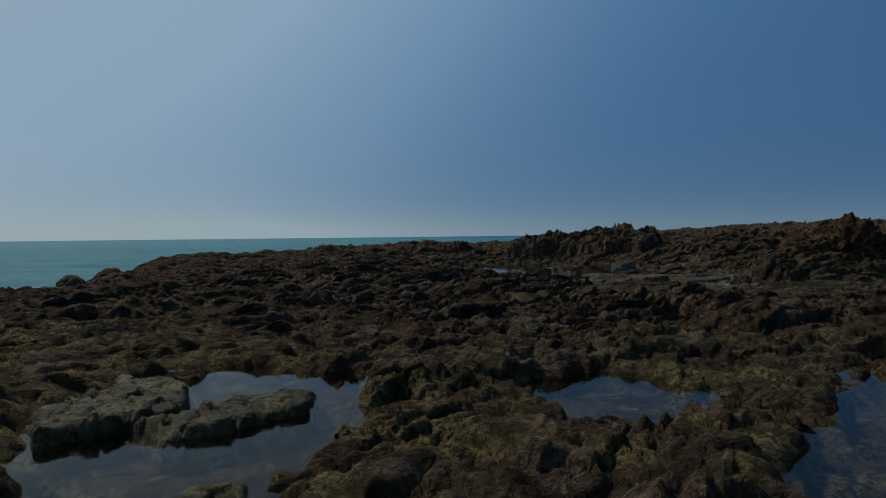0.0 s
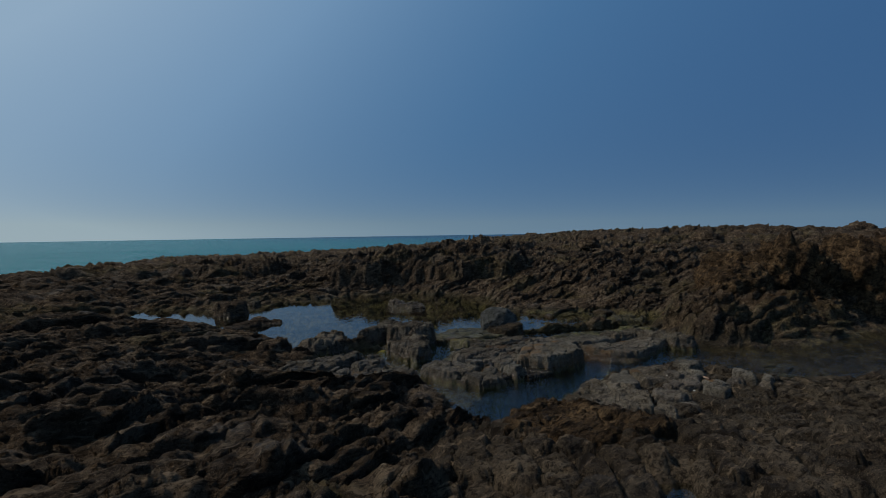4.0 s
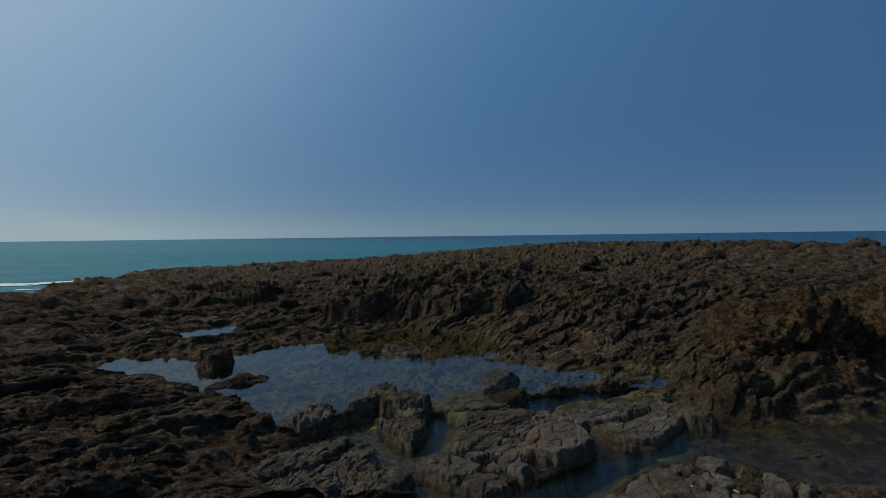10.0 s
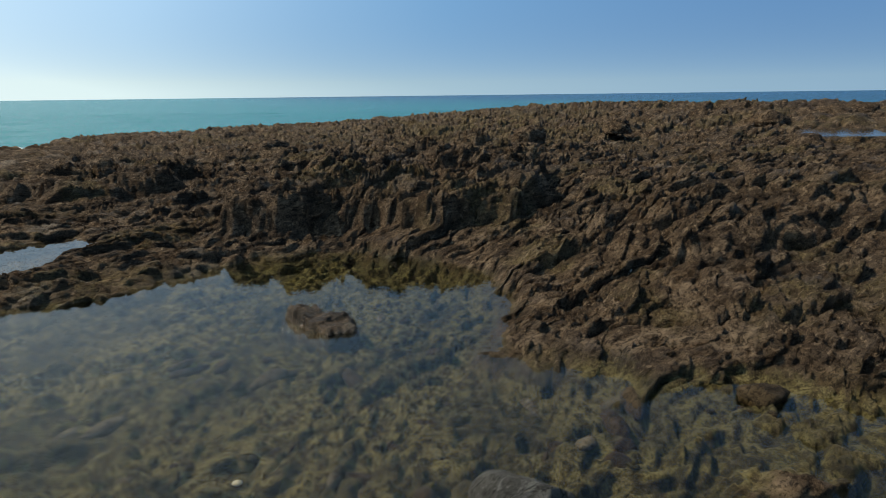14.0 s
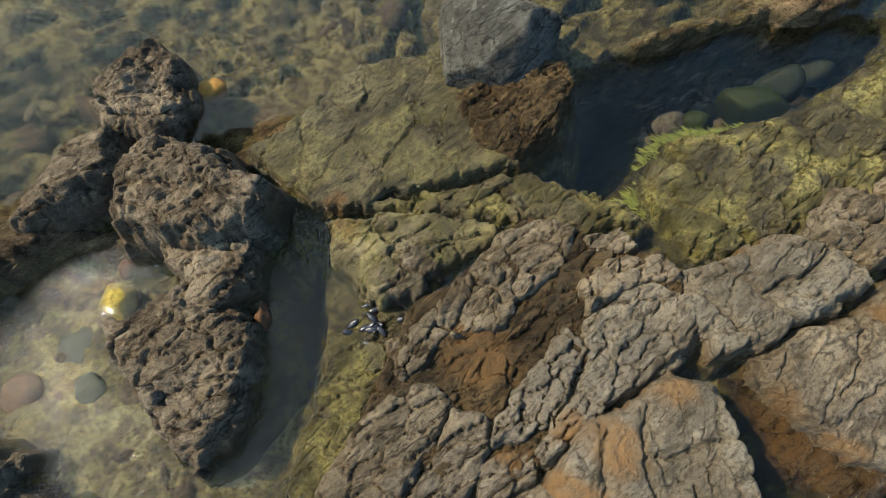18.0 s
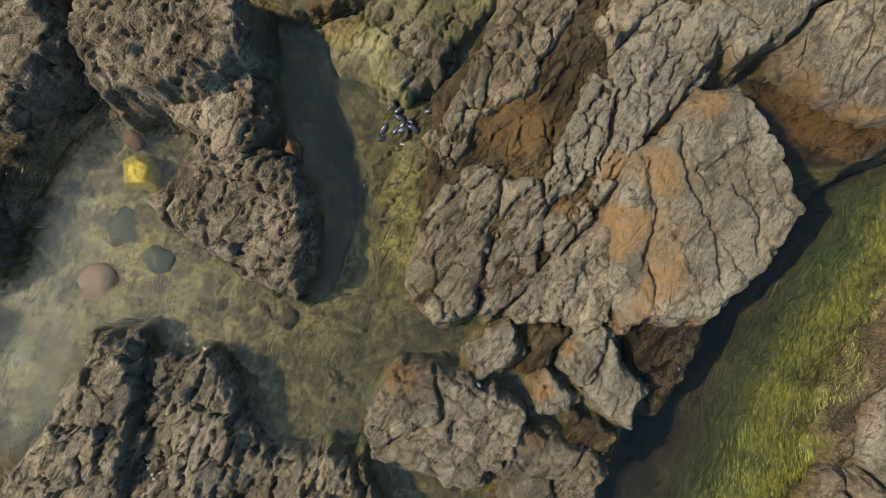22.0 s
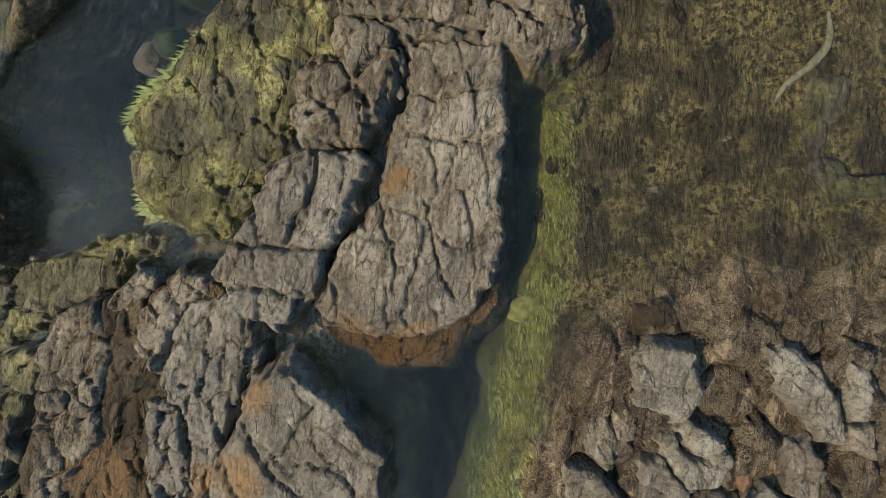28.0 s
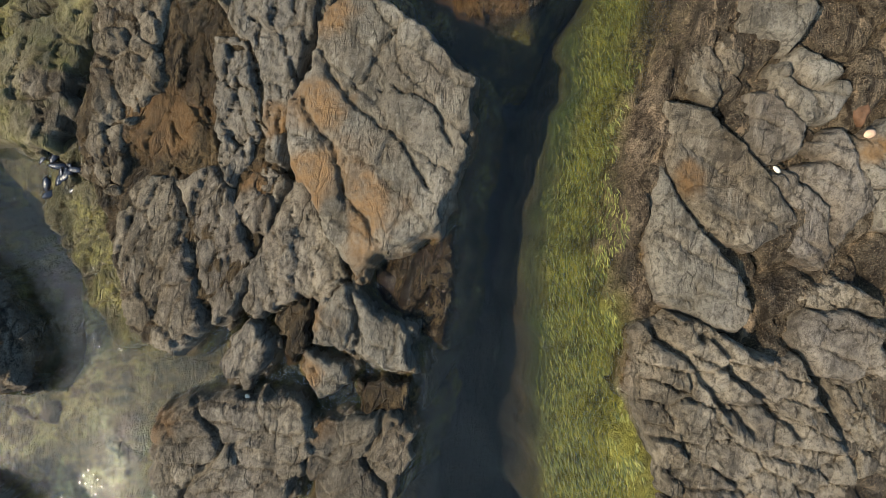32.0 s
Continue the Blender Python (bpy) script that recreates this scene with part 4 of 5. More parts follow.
for n, (label, mat, top, outline) in enumerate([
        ("small grey rock wedged among broken stones", SLAB, 0.045, [(0.33, 5.82), (0.4, 5.87), (0.5, 5.87), (0.505, 5.78), (0.4, 5.74), (0.33, 5.73)]),
        ("small brown rock wedged among broken stones", BROWN, 0.035, [(0.54, 5.84), (0.68, 5.79), (0.59, 5.71), (0.5, 5.7)]),
        ("cracked tan rock beside the deep channel", PALE, 0.06, [(0.64, 5.75), (0.8, 5.75), (0.8, 5.65), (0.84, 5.54), (0.76, 5.43), (0.69, 5.5), (0.66, 5.58), (0.61, 5.67)]),
        ("small yellow-tan stone wedged among rocks", PALE, 0.04, [(0.51, 5.66), (0.55, 5.7), (0.635, 5.57), (0.58, 5.52), (0.49, 5.57)]),
        ("folded dark grey rock with brown seams", SLAB, 0.05, [(0.07, 5.82), (0.2, 5.82), (0.33, 5.72), (0.45, 5.57), (0.38, 5.46), (0.17, 5.38), (-0.1, 5.6), (-0.06, 5.74)]),
        ("folded grey rock at the channel's rim", SLAB, 0.035, [(0.4, 5.51), (0.63, 5.38), (0.64, 5.26), (0.44, 5.16), (0.26, 5.32)]),
        ("small brown rock at the channel's rim", BROWN, 0.015, [(0.62, 5.52), (0.73, 5.4), (0.66, 5.33), (0.55, 5.43)]),
        ("wet brown overhanging ledge", BROWN, -0.01, [(0.86, 5.72), (0.98, 5.74), (1.15, 5.66), (1.03, 5.53), (0.87, 5.42), (0.84, 5.52)])]):
    rock(label, outline, top, mat, 130 + n, edge=0.03, beds=(BED + 25 * n, 0.05, 0.008), lumps=0.014, base=-0.62, wet=0.25, rust=[(outline[0][0], outline[0][1], 0.07)] if n in (2, 3, 4, 5) else [],
         cracks=[[outline[1], tuple(np.mean(outline, 0)), outline[-2]]] if n in (2, 4, 5) else (), crack=(0.008, 0.03))
rock("tan furrowed bedrock between dark ridges", [(-1.5, 5.3), (-1.2, 5.95), (-0.8, 6.2), (-0.5, 6.02), (-0.42, 5.7), (-0.18, 5.6), (-0.12, 5.2), (-0.6, 4.9), (-1.2, 4.9)], 0.0, SLAB, 149, edge=0.05, beds=(BED + 25, 0.035, 0.02),
     lumps=0.02, base=-0.3, wet=0.2, rust=[(-0.7, 5.6, 0.14), (-0.5, 5.45, 0.12), (-1.0, 5.75, 0.1)], cell=0.008)
for n, (label, mat, top, outline) in enumerate([
        ("furrowed dark rock ridge in shallow water", SLAB, 0.06, [(-1.4, 5.8), (-1.14, 5.99), (-0.93, 6.15), (-0.85, 6.25), (-0.74, 6.23), (-0.72, 6.12), (-0.82, 5.95), (-0.92, 5.71), (-1.2, 5.5), (-1.4, 5.4)]),
        ("furrowed grey rock ridge in shallow water", SLAB, 0.06, [(-0.76, 5.85), (-0.65, 5.99), (-0.54, 6.08), (-0.46, 5.94), (-0.48, 5.8), (-0.56, 5.65), (-0.67, 5.54), (-0.75, 5.66)]),
        ("square-ended grey rock in shallow water", SLAB, 0.06, [(-0.43, 5.52), (-0.24, 5.64), (-0.15, 5.57), (-0.14, 5.3), (-0.3, 5.1), (-0.55, 5.25)]),
        ("furrowed tan rock ridge", PALE, 0.05, [(-1.2, 5.2), (-1.02, 5.35), (-0.88, 5.64), (-0.73, 5.51), (-0.66, 5.3), (-0.8, 5.05)])]):
    rock(label, outline, top, mat, 150 + n, edge=0.045, beds=(BED + 25, 0.04, 0.022), lumps=0.012, base=-0.3, wet=0.15, rust=[(outline[2][0] + 0.05, outline[2][1] - 0.35, 0.1)] if n in (1, 3) else [])
blocks("jointed_reef", "jointed grey reef rock along the weed channel", "rock", (SLAB, PALE, BROWN, COBBLE), [
    ([(1.9, 5.52), (1.97, 5.42), (1.98, 5.27), (1.97, 5.14), (1.95, 4.99), (1.89, 4.98), (1.79, 5.02), (1.745, 5.11), (1.74, 5.25), (1.77, 5.36)], 0.055, 0, dict(rust=[(1.8, 5.3, 0.06)])),
    ([(1.74, 5.38), (1.71, 5.18), (1.71, 5.0), (1.67, 4.89), (1.59, 4.86), (1.52, 4.98), (1.48, 5.08), (1.58, 5.24)], 0.055, 1, {}),
    ([(1.98, 5.13), (2.14, 5.06), (2.2, 4.96), (2.16, 4.87), (2.06, 4.86), (1.91, 4.84), (1.88, 4.94), (1.98, 4.99)], 0.05, 3, dict(cracks=[[(2.05, 5.1), (2.06, 4.95), (1.98, 4.86)]])),
    ([(2.15, 5.13), (2.24, 5.1), (2.19, 4.98), (2.15, 5.06)], 0.05, 3, {}),
    ([(2.24, 5.04), (2.37, 5.03), (2.42, 4.88), (2.25, 4.68), (2.14, 4.8), (2.18, 4.88)], 0.06, 1, dict(edge=0.06, cracks=[[(2.2, 4.9), (2.28, 4.84), (2.36, 4.86)]], rust=[(2.27, 5.0, 0.05)])),
    ([(2.2, 5.38), (2.31, 5.37), (2.36, 5.25), (2.34, 5.17), (2.26, 5.14), (2.16, 5.19), (2.165, 5.28)], 0.055, 1, dict(edge=0.05, cracks=[[(2.26, 5.36), (2.25, 5.26), (2.35, 5.22)]])),
    ([(2.1, 5.37), (2.16, 5.33), (2.16, 5.2), (2.1, 5.15), (2.01, 5.18), (2.01, 5.27)], 0.05, 3, dict(edge=0.04)),
    ([(2.05, 5.6), (2.11, 5.56), (2.07, 5.44), (2.01, 5.42), (1.99, 5.5)], 0.035, 0, {}),
    ([(2.14, 5.55), (2.18, 5.48), (2.13, 5.44), (2.09, 5.48)], 0.035, 0, {})],
    460, edge=0.03, beds=(BED + 80, 0.06, 0.006), lumps=0.013, base=-0.3, ragged=0.008, swell=0.007, crack=(0.009, 0.035))
blocks("jointed_reef", "rough fractured reef rock with dark joints", "rock", (SLAB, PALE, BROWN, COBBLE), [
    ([(1.36, 5.05), (1.47, 5.02), (1.53, 4.9), (1.56, 4.78), (1.66, 4.67), (1.57, 4.3), (1.3, 4.2), (1.02, 4.55), (1.15, 4.72), (1.22, 4.9)], 0.07, 0,
     dict(pits=0.2, beds=(BED + 90, 0.05, 0.014), lumps=0.018, cracks=[[(1.4, 5.03), (1.42, 4.85), (1.4, 4.6)], [(1.5, 4.92), (1.5, 4.7), (1.52, 4.5)]])),
    ([(1.72, 4.73), (1.8, 4.75), (1.88, 4.67), (1.92, 4.57), (1.85, 4.5), (1.74, 4.51), (1.69, 4.6)], 0.075, 3, dict(edge=0.06)),
    ([(1.8, 4.81), (1.92, 4.77), (1.97, 4.64), (1.94, 4.57), (1.89, 4.68), (1.81, 4.75)], 0.05, 0, dict(beds=(120, 0.03, 0.014))),
    ([(1.81, 4.49), (1.92, 4.49), (1.93, 4.38), (1.81, 4.41)], 0.05, 3, dict(edge=0.045)),
    ([(1.7, 4.56), (1.8, 4.47), (1.68, 4.2), (1.57, 4.28)], 0.05, 0, dict(beds=(70, 0.03, 0.012)))],
    500, edge=0.03, beds=(BED + 80, 0.06, 0.007), lumps=0.013, base=-0.3, ragged=0.008, swell=0.007, crack=(0.009, 0.04))
for n, (label, mat, top, outline) in enumerate([
        ("round pale stone set in the reef", PALE, 0.05, [(2.28, 5.67), (2.4, 5.66), (2.48, 5.56), (2.41, 5.42), (2.28, 5.4), (2.22, 5.53)]),
        ("oval pale stone set in the reef", PALE, 0.04, [(2.68, 5.39), (2.75, 5.32), (2.76, 5.22), (2.75, 5.13), (2.67, 5.0), (2.6, 5.05), (2.62, 5.17), (2.62, 5.27)]),
        ("small pale stone set in the reef", PALE, 0.03, [(2.84, 5.2), (2.89, 5.12), (2.78, 4.98), (2.73, 5.03)]),
        ("grey stone set in the reef", COBBLE, 0.04, [(2.52, 5.1), (2.6, 5.07), (2.55, 4.96), (2.47, 4.88), (2.41, 4.98)]),
        ("small grey stone set in the reef", COBBLE, 0.03, [(2.71, 5.0), (2.78, 4.96), (2.72, 4.86), (2.65, 4.95)]),
        ("flat brown stone just under water", BROWN, 0.0, [(2.42, 5.78), (2.53, 5.72), (2.54, 5.6), (2.36, 5.69)]),
        ("low grey crust mound under shallow water", COBBLE, -0.075, [(3.44, 5.97), (3.53, 5.87), (3.43, 5.78), (3.37, 5.79), (3.31, 5.71), (3.33, 5.6), (3.44, 5.51), (3.4, 5.45), (3.23, 5.57), (3.22, 5.71), (3.31, 5.86)])]):
    rock(label, outline, top + (0.025 if n < 5 else 0), mat, 160 + n, edge=0.05, beds=(BED + 80, 0.06, 0.006), lumps=0.012, base=-0.3, ragged=0.009, weed=0.4 if n == 6 else 0.0)
rock("flat olive rock shelf just awash", [(-0.15, 7.34), (0.08, 7.53), (0.16, 7.66), (0.4, 7.78), (0.72, 7.74), (1.11, 7.72), (1.08, 7.36), (0.92, 7.27), (0.63, 7.18), (0.41, 7.13), (0.31, 7.07), (0.14, 7.08), (-0.02, 7.18)], 0.025, MOSSY, 170,
     edge=0.03, weed=0.45, wet=0.4, lumps=0.012, beds=(70, 0.1, 0.006), rust=[(0.2, 7.08, 0.06)], base=-0.45)
rock("brown rock under the blue-grey boulder", [(0.66, 7.55), (0.8, 7.62), (1.1, 7.7), (1.12, 7.5), (1.06, 7.36), (0.9, 7.25), (0.74, 7.32)], 0.1, BROWN, 171, edge=0.06, lumps=0.02, pits=0.3, base=-0.45)
rock("mossy yellow-green rock mound", [(1.35, 7.18), (1.51, 7.37), (2.05, 7.5), (2.6, 7.84), (3.0, 7.7), (2.6, 7.2), (2.3, 7.08), (1.9, 6.93), (1.52, 6.82), (1.4, 6.95)], 0.02, MOSSY, 172, edge=0.14, weed=0.95, lumps=0.014, wet=0.2, base=-0.5)
rock("yellow weedy lip of the flooded hole", [(0.14, 7.08), (0.4, 7.11), (0.65, 7.16), (0.93, 7.22), (1.2, 7.1), (1.38, 6.98), (1.1, 6.97), (0.9, 7.02), (0.6, 7.06)], 0.0, MOSSY, 173, edge=0.03, weed=0.9, lumps=0.01, rust=[(0.22, 7.07, 0.07)], base=-0.45)


# ---- larger rocks of the reef ----
def crag_mesh(name, mat, seed, size, level=5, rough=0.35):
    """A craggy lump, hollowed and toothed all round, its foot at z = 0."""
    bm = bmesh.new()
    bmesh.ops.create_icosphere(bm, subdivisions=level, radius=1)
    off = Vector((seed * 3.7, seed * 1.3, seed * 0.7))
    for v in bm.verts:
        p = v.co.copy()
        wide = Vector((p.x * size[0], p.y * size[1], p.z * size[2]))
        broad = noise.fractal(wide * 1.6 + off, 0.8, 2.0, 4)
        teeth = noise.ridged_multi_fractal(wide * 4.5 + off, 0.8, 2.1, 5, 1.0, 2.0)
        near, far_off = noise.voronoi(wide * 7.0 + off)[0][:2]
        dent = max(0.0, 0.35 - noise.voronoi(wide * 4.5 + off)[0][0] * 0.9)
        v.co = wide * (0.86 + rough * (0.55 * broad + 0.24 * (teeth - 1.0) - 0.5 * dent + 0.5 * min(far_off - near, 0.5) - 0.12))
        v.co.z = max(v.co.z, -0.15)
    for f in bm.faces:
        f.smooth = True
    me = bpy.data.meshes.new(name)
    bm.to_mesh(me)
    bm.free()
    me.materials.append(mat)
    return me


outcrop = tagged(new("outcrop"), "craggy brown rock outcrop over the lower pool", "outcrop")
outcrop.matrix_world = pose(5.0, 8.5, 0.1)
bpy.context.view_layer.update()
for n, (x, y, z, size, level, part_name) in enumerate([(5.25, 8.7, 0.25, (0.85, 0.7, 0.95), 6, "crest"), (4.35, 8.3, 0.3, (0.62, 0.5, 0.55), 6, "shoulder"), (3.75, 7.7, 0.0, (0.42, 0.32, 0.3), 5, "foot"), (6.35, 8.9, 0.25, (0.85, 0.7, 1.0), 5, "crest"),
                                            (4.6, 7.6, 0.0, (0.45, 0.3, 0.35), 5, "foot"), (6.3, 8.5, 0.0, (0.6, 0.4, 0.5), 5, "foot"), (4.7, 9.2, 0.45, (0.7, 0.6, 0.6), 5, "shoulder"), (7.4, 9.3, 0.35, (0.9, 0.8, 0.85), 5, "shoulder"), (3.45, 8.25, 0.0, (0.3, 0.3, 0.22), 4, "foot")]):
    ob = new(part_name, crag_mesh(part_name, OUTCROP, 5 + n, size, level))
    ob.matrix_world = pose(x, y, z, 0, 0, 37 * n)
    ob.parent, ob.matrix_parent_inverse = outcrop, outcrop.matrix_world.inverted()
rock("knobbly tan rock at the channel's head", [(0.55, 4.02), (0.72, 4.25), (0.95, 4.3), (1.25, 4.12), (1.5, 3.75), (1.2, 3.5), (0.8, 3.5), (0.45, 3.75)], 0.17, OUTCROP, 203, scale=1.6, edge=0.1, lumps=0.025, pits=0.3, base=-0.3, cell=0.01)
rock("dark ridge rock between two pools", [(-1.55, 6.72), (-1.35, 7.0), (-1.1, 7.0), (-0.95, 6.8), (-1.15, 6.55), (-1.45, 6.55)], 0.13, PITTED, 204, scale=2, edge=0.14, lumps=0.03, pits=0.5, base=-0.3, cell=0.012)
rock("dark lumpy rock at the pool's shore", [(-1.95, 6.65), (-1.7, 6.85), (-1.6, 6.62), (-1.7, 6.4), (-1.95, 6.4)], 0.13, REEF, 205, scale=2, edge=0.12, lumps=0.03, pits=0.4, base=-0.3, cell=0.014)
rock("low dark ledge reaching into the pool", [(-3.0, 8.3), (-2.6, 8.62), (-2.3, 8.68), (-2.25, 8.48), (-2.6, 8.3), (-2.9, 8.0)], 0.08, REEF, 206, scale=2, edge=0.12, lumps=0.03, base=-0.4, cell=0.016)
rock("dark boulder standing in the pool", [(-3.65, 9.35), (-3.55, 9.7), (-3.25, 9.75), (-3.15, 9.45), (-3.35, 9.25)], 0.2, REEF, 207, scale=2, edge=0.14, lumps=0.035, pits=0.5, base=-0.4, cell=0.016)
rock("black wet rock breaking the pool's surface", [(-0.9, 10.3), (-0.64, 10.42), (-0.25, 10.2), (-0.22, 9.95), (-0.45, 9.9), (-0.76, 10.1)], 0.1, REEF, 208, scale=2, edge=0.14, lumps=0.03, base=-0.4, cell=0.016, wet=0.6)
for n, (label, top, outline) in enumerate([("flat olive rock slab awash in the front pool", 0.11, [(-1.43, -2.37), (-1.27, -2.3), (-1.25, -1.95), (-0.9, -1.75), (-0.82, -2.0), (-1.0, -2.3), (-1.15, -2.45)]),
                                           ("broad olive rock slab beside the front pool", 0.13, [(-1.9, -2.4), (-1.9, -1.9), (-1.6, -1.85), (-1.3, -2.2), (-1.45, -2.45), (-1.6, -2.62)]),
                                           ("low olive rock awash in the front pool", 0.1, [(-0.8, -2.95), (-0.75, -2.75), (-0.6, -2.68), (-0.52, -2.85), (-0.55, -3.0)])]):
    rock(label, outline, top, MOSSY, 220 + n, edge=0.05, beds=(-12, 0.05, 0.02), lumps=0.012, weed=0.85, wet=0.5, base=-0.2, cell=0.012)
for n, (x, y, r, top) in enumerate([(1.1, 16.7, 0.55, 1.02), (3.2, 22.5, 0.7, 1.08), (6.5, 24.5, 0.6, 1.2), (15.2, 26.5, 0.8, 1.5), (16.6, 27.2, 1.0, 1.55), (-3.1, 39.4, 1.2, 0.75), (8.5, 30, 1.0, 1.35), (12, 25, 0.7, 1.35), (21, 28, 1.1, 1.65),
                                    (-9.5, 13.5, 0.7, 0.5), (-11.8, 9.4, 0.6, 0.42), (-8.6, 3.2, 0.3, 0.3), (-9.3, 4.6, 0.3, 0.32), (-7.5, 19, 0.8, 0.55), (-12.5, 19, 0.8, 0.4), (-5.2, 24, 0.8, 0.66), (9.0, 18.5, 0.5, 1.05), (4.4, 14.6, 0.4, 0.85)]):
    ob = new("boulder", crag_mesh("boulder", REEF, 40 + n, (r, 0.8 * r, 0.5 * r + 0.12), 4, 0.4))
    ob.matrix_world = pose(x, y, top - 0.4 * r - 0.22, 0, 0, 50 * n)
    tagged(ob, "rough dark boulder on the reef's crest", "boulder", "boulders on the crest")


# ---- loose stones ----
def lump_mesh(name, mat, seed, size, level=3, flat=0.6, facets=6, rough=0.08):
    """A stone: a ball cut by a few planes and roughened, its foot at z = 0."""
    rnd = random.Random(seed)
    bm = bmesh.new()
    bmesh.ops.create_icosphere(bm, subdivisions=level, radius=1)
    planes = [(Vector((rnd.uniform(-1, 1), rnd.uniform(-1, 1), rnd.uniform(-0.3, 1))).normalized(), rnd.uniform(0.62, 0.9)) for _ in range(facets)]
    off = Vector((rnd.uniform(0, 50), rnd.uniform(0, 50), 3))
    for v in bm.verts:
        p = v.co.copy()
        for way, far in planes:
            over = p.dot(way) - far
            if over > 0:
                p -= way * over * 0.9
        p *= 1 + rough * noise.fractal(p * 1.7 + off, 0.9, 2.1, 4)
        v.co = Vector((p.x * size[0], p.y * size[1], p.z * size[2]))
    low = min(v.co.z for v in bm.verts)
    for v in bm.verts:
        v.co.z = max(v.co.z, low * flat) - low * flat
    for f in bm.faces:
        f.smooth = True
    me = bpy.data.meshes.new(name)
    bm.to_mesh(me)
    bm.free()
    me.materials.append(mat)
    return me


def plain(name, colour, rough=0.6, spot=0.6, scale=40):
    mat, nt, b = material(name)
    pos = nt.nodes.new("ShaderNodeNewGeometry").outputs["Position"]
    n = node(nt, "ShaderNodeTexNoise", Scale=scale, Detail=6, Roughness=0.7)
    nt.links.new(pos, n.inputs["Vector"])
    nt.links.new(ramp(nt, n.outputs[0], [(0.3, tuple(c * spot for c in colour)), (0.65, colour)]), b.inputs["Base Color"])
    b.inputs["Roughness"].default_value = rough
    b.inputs["Specular IOR Level"].default_value = 0.1 if rough > 0.5 else 0.5
    bump = node(nt, "ShaderNodeBump", Strength=0.6, Distance=0.004)
    nt.links.new(n.outputs[0], bump.inputs["Height"])
    nt.links.new(bump.outputs[0], b.inputs["Normal"])
    return mat


YELLOW_STONE = plain("yellow sponge-covered stone", (0.25, 0.2, 0.045), 0.85, 0.3, 50)
WEEDY_STONE = plain("weed-yellow stone", (0.15, 0.142, 0.05), 0.7, 0.35, 45)
ORANGE_STONE = plain("orange stone", (0.26, 0.14, 0.04), 0.7)
GREEN_STONE = plain("green weed-coated stone", (0.022, 0.03, 0.009), 0.6, 0.3, 40)
TEAL_STONE = plain("blue-green stone", (0.024, 0.03, 0.02), 0.6, 0.4, 45)
RED_STONE = plain("red-brown stone", (0.09, 0.048, 0.028), 0.6, 0.4)
WHITE_SHELL = plain("weathered white shell", (0.52, 0.47, 0.38), 0.6, 0.6)
PINK_SHELL = plain("salmon broken shell", (0.6, 0.36, 0.22), 0.5, 0.7)
MUSSEL = plain("blue-black mussel shell", (0.02, 0.022, 0.032), 0.25, 0.6, 80)
LIME = plain("pale lime worm crust", (0.15, 0.135, 0.1), 0.8, 0.5)


def stone(label, x, y, z, size, mat, seed, turn=0, tilt=(0, 0), name="stone", group="", **kw):
    ob = new(name, lump_mesh(name, mat, seed, size, **kw))
    ob.matrix_world = pose(x, y, z, tilt[0], tilt[1], turn)
    return tagged(ob, label, name, group)


stone("blue-grey angular boulder on a brown rock", 0.83, 7.77, 0.02, (0.27, 0.25, 0.19), BASALT, 4, 20, (6, -8), "boulder", level=5, facets=14, rough=0.06)
stone("bright yellow stone under shallow water", -0.6, 6.76, -0.13, (0.07, 0.085, 0.06), YELLOW_STONE, 11, 20, level=4, facets=9, rough=0.1)
stone("orange stone beside the pool rocks", -0.36, 7.65, -0.05, (0.07, 0.055, 0.05), ORANGE_STONE, 12, 10)
stone("long weed-green boulder in the flooded hole", 2.02, 7.64, -0.3, (0.17, 0.1, 0.13), GREEN_STONE, 13, -25, rough=0.05)
stone("round green boulder in the flooded hole", 2.18, 7.78, -0.3, (0.11, 0.09, 0.12), TEAL_STONE, 14)
stone("small green cobble in the flooded hole", 1.78, 7.6, -0.32, (0.08, 0.07, 0.08), GREEN_STONE, 15)
stone("brown rounded cobble in the flooded hole", 1.66, 7.62, -0.33, (0.08, 0.06, 0.07), COBBLE, 16)
stone("small dark green cobble in the flooded hole", 2.4, 7.88, -0.3, (0.09, 0.07, 0.09), TEAL_STONE, 17)
stone("blue-green stone in the shallow pool", -0.76, 6.6, -0.165, (0.1, 0.09, 0.03), TEAL_STONE, 18, 30, facets=10, rough=0.15)
stone("red-brown stone in the shallow pool", -0.58, 6.88, -0.1, (0.04, 0.05, 0.03), RED_STONE, 19, facets=10, rough=0.15)
stone("purple-brown flat stone in the shallow pool", -0.88, 6.44, -0.14, (0.075, 0.07, 0.03), RED_STONE, 20, 15)
stone("grey-green stone in the shallow pool", -0.64, 6.45, -0.13, (0.05, 0.06, 0.025), TEAL_STONE, 21, 40, facets=10, rough=0.15)
stone("red-brown wedge of rock in the gully", -0.045, 6.67, -0.08, (0.03, 0.055, 0.05), RED_STONE, 22, 10, facets=12, rough=0.2)
stone("rounded tan cobble by the pool", 2.58, 8.9, -0.04, (0.2, 0.13, 0.09), BROWN, 23, 10, rough=0.16, facets=11)
stone("rounded tan cobble by the pool", 3.2, 8.98, -0.04, (0.22, 0.15, 0.11), BROWN, 24, -15, rough=0.16, facets=11)
stone("small red-brown wedge among reef stones", 2.33, 5.1, 0.0, (0.05, 0.022, 0.03), RED_STONE, 25, 50, facets=12, rough=0.2)
stone("yellow-green stone coated with fine weed", 2.15, 5.98, -0.15, (0.09, 0.05, 0.04), WEEDY_STONE, 26, -35, rough=0.25, facets=10)
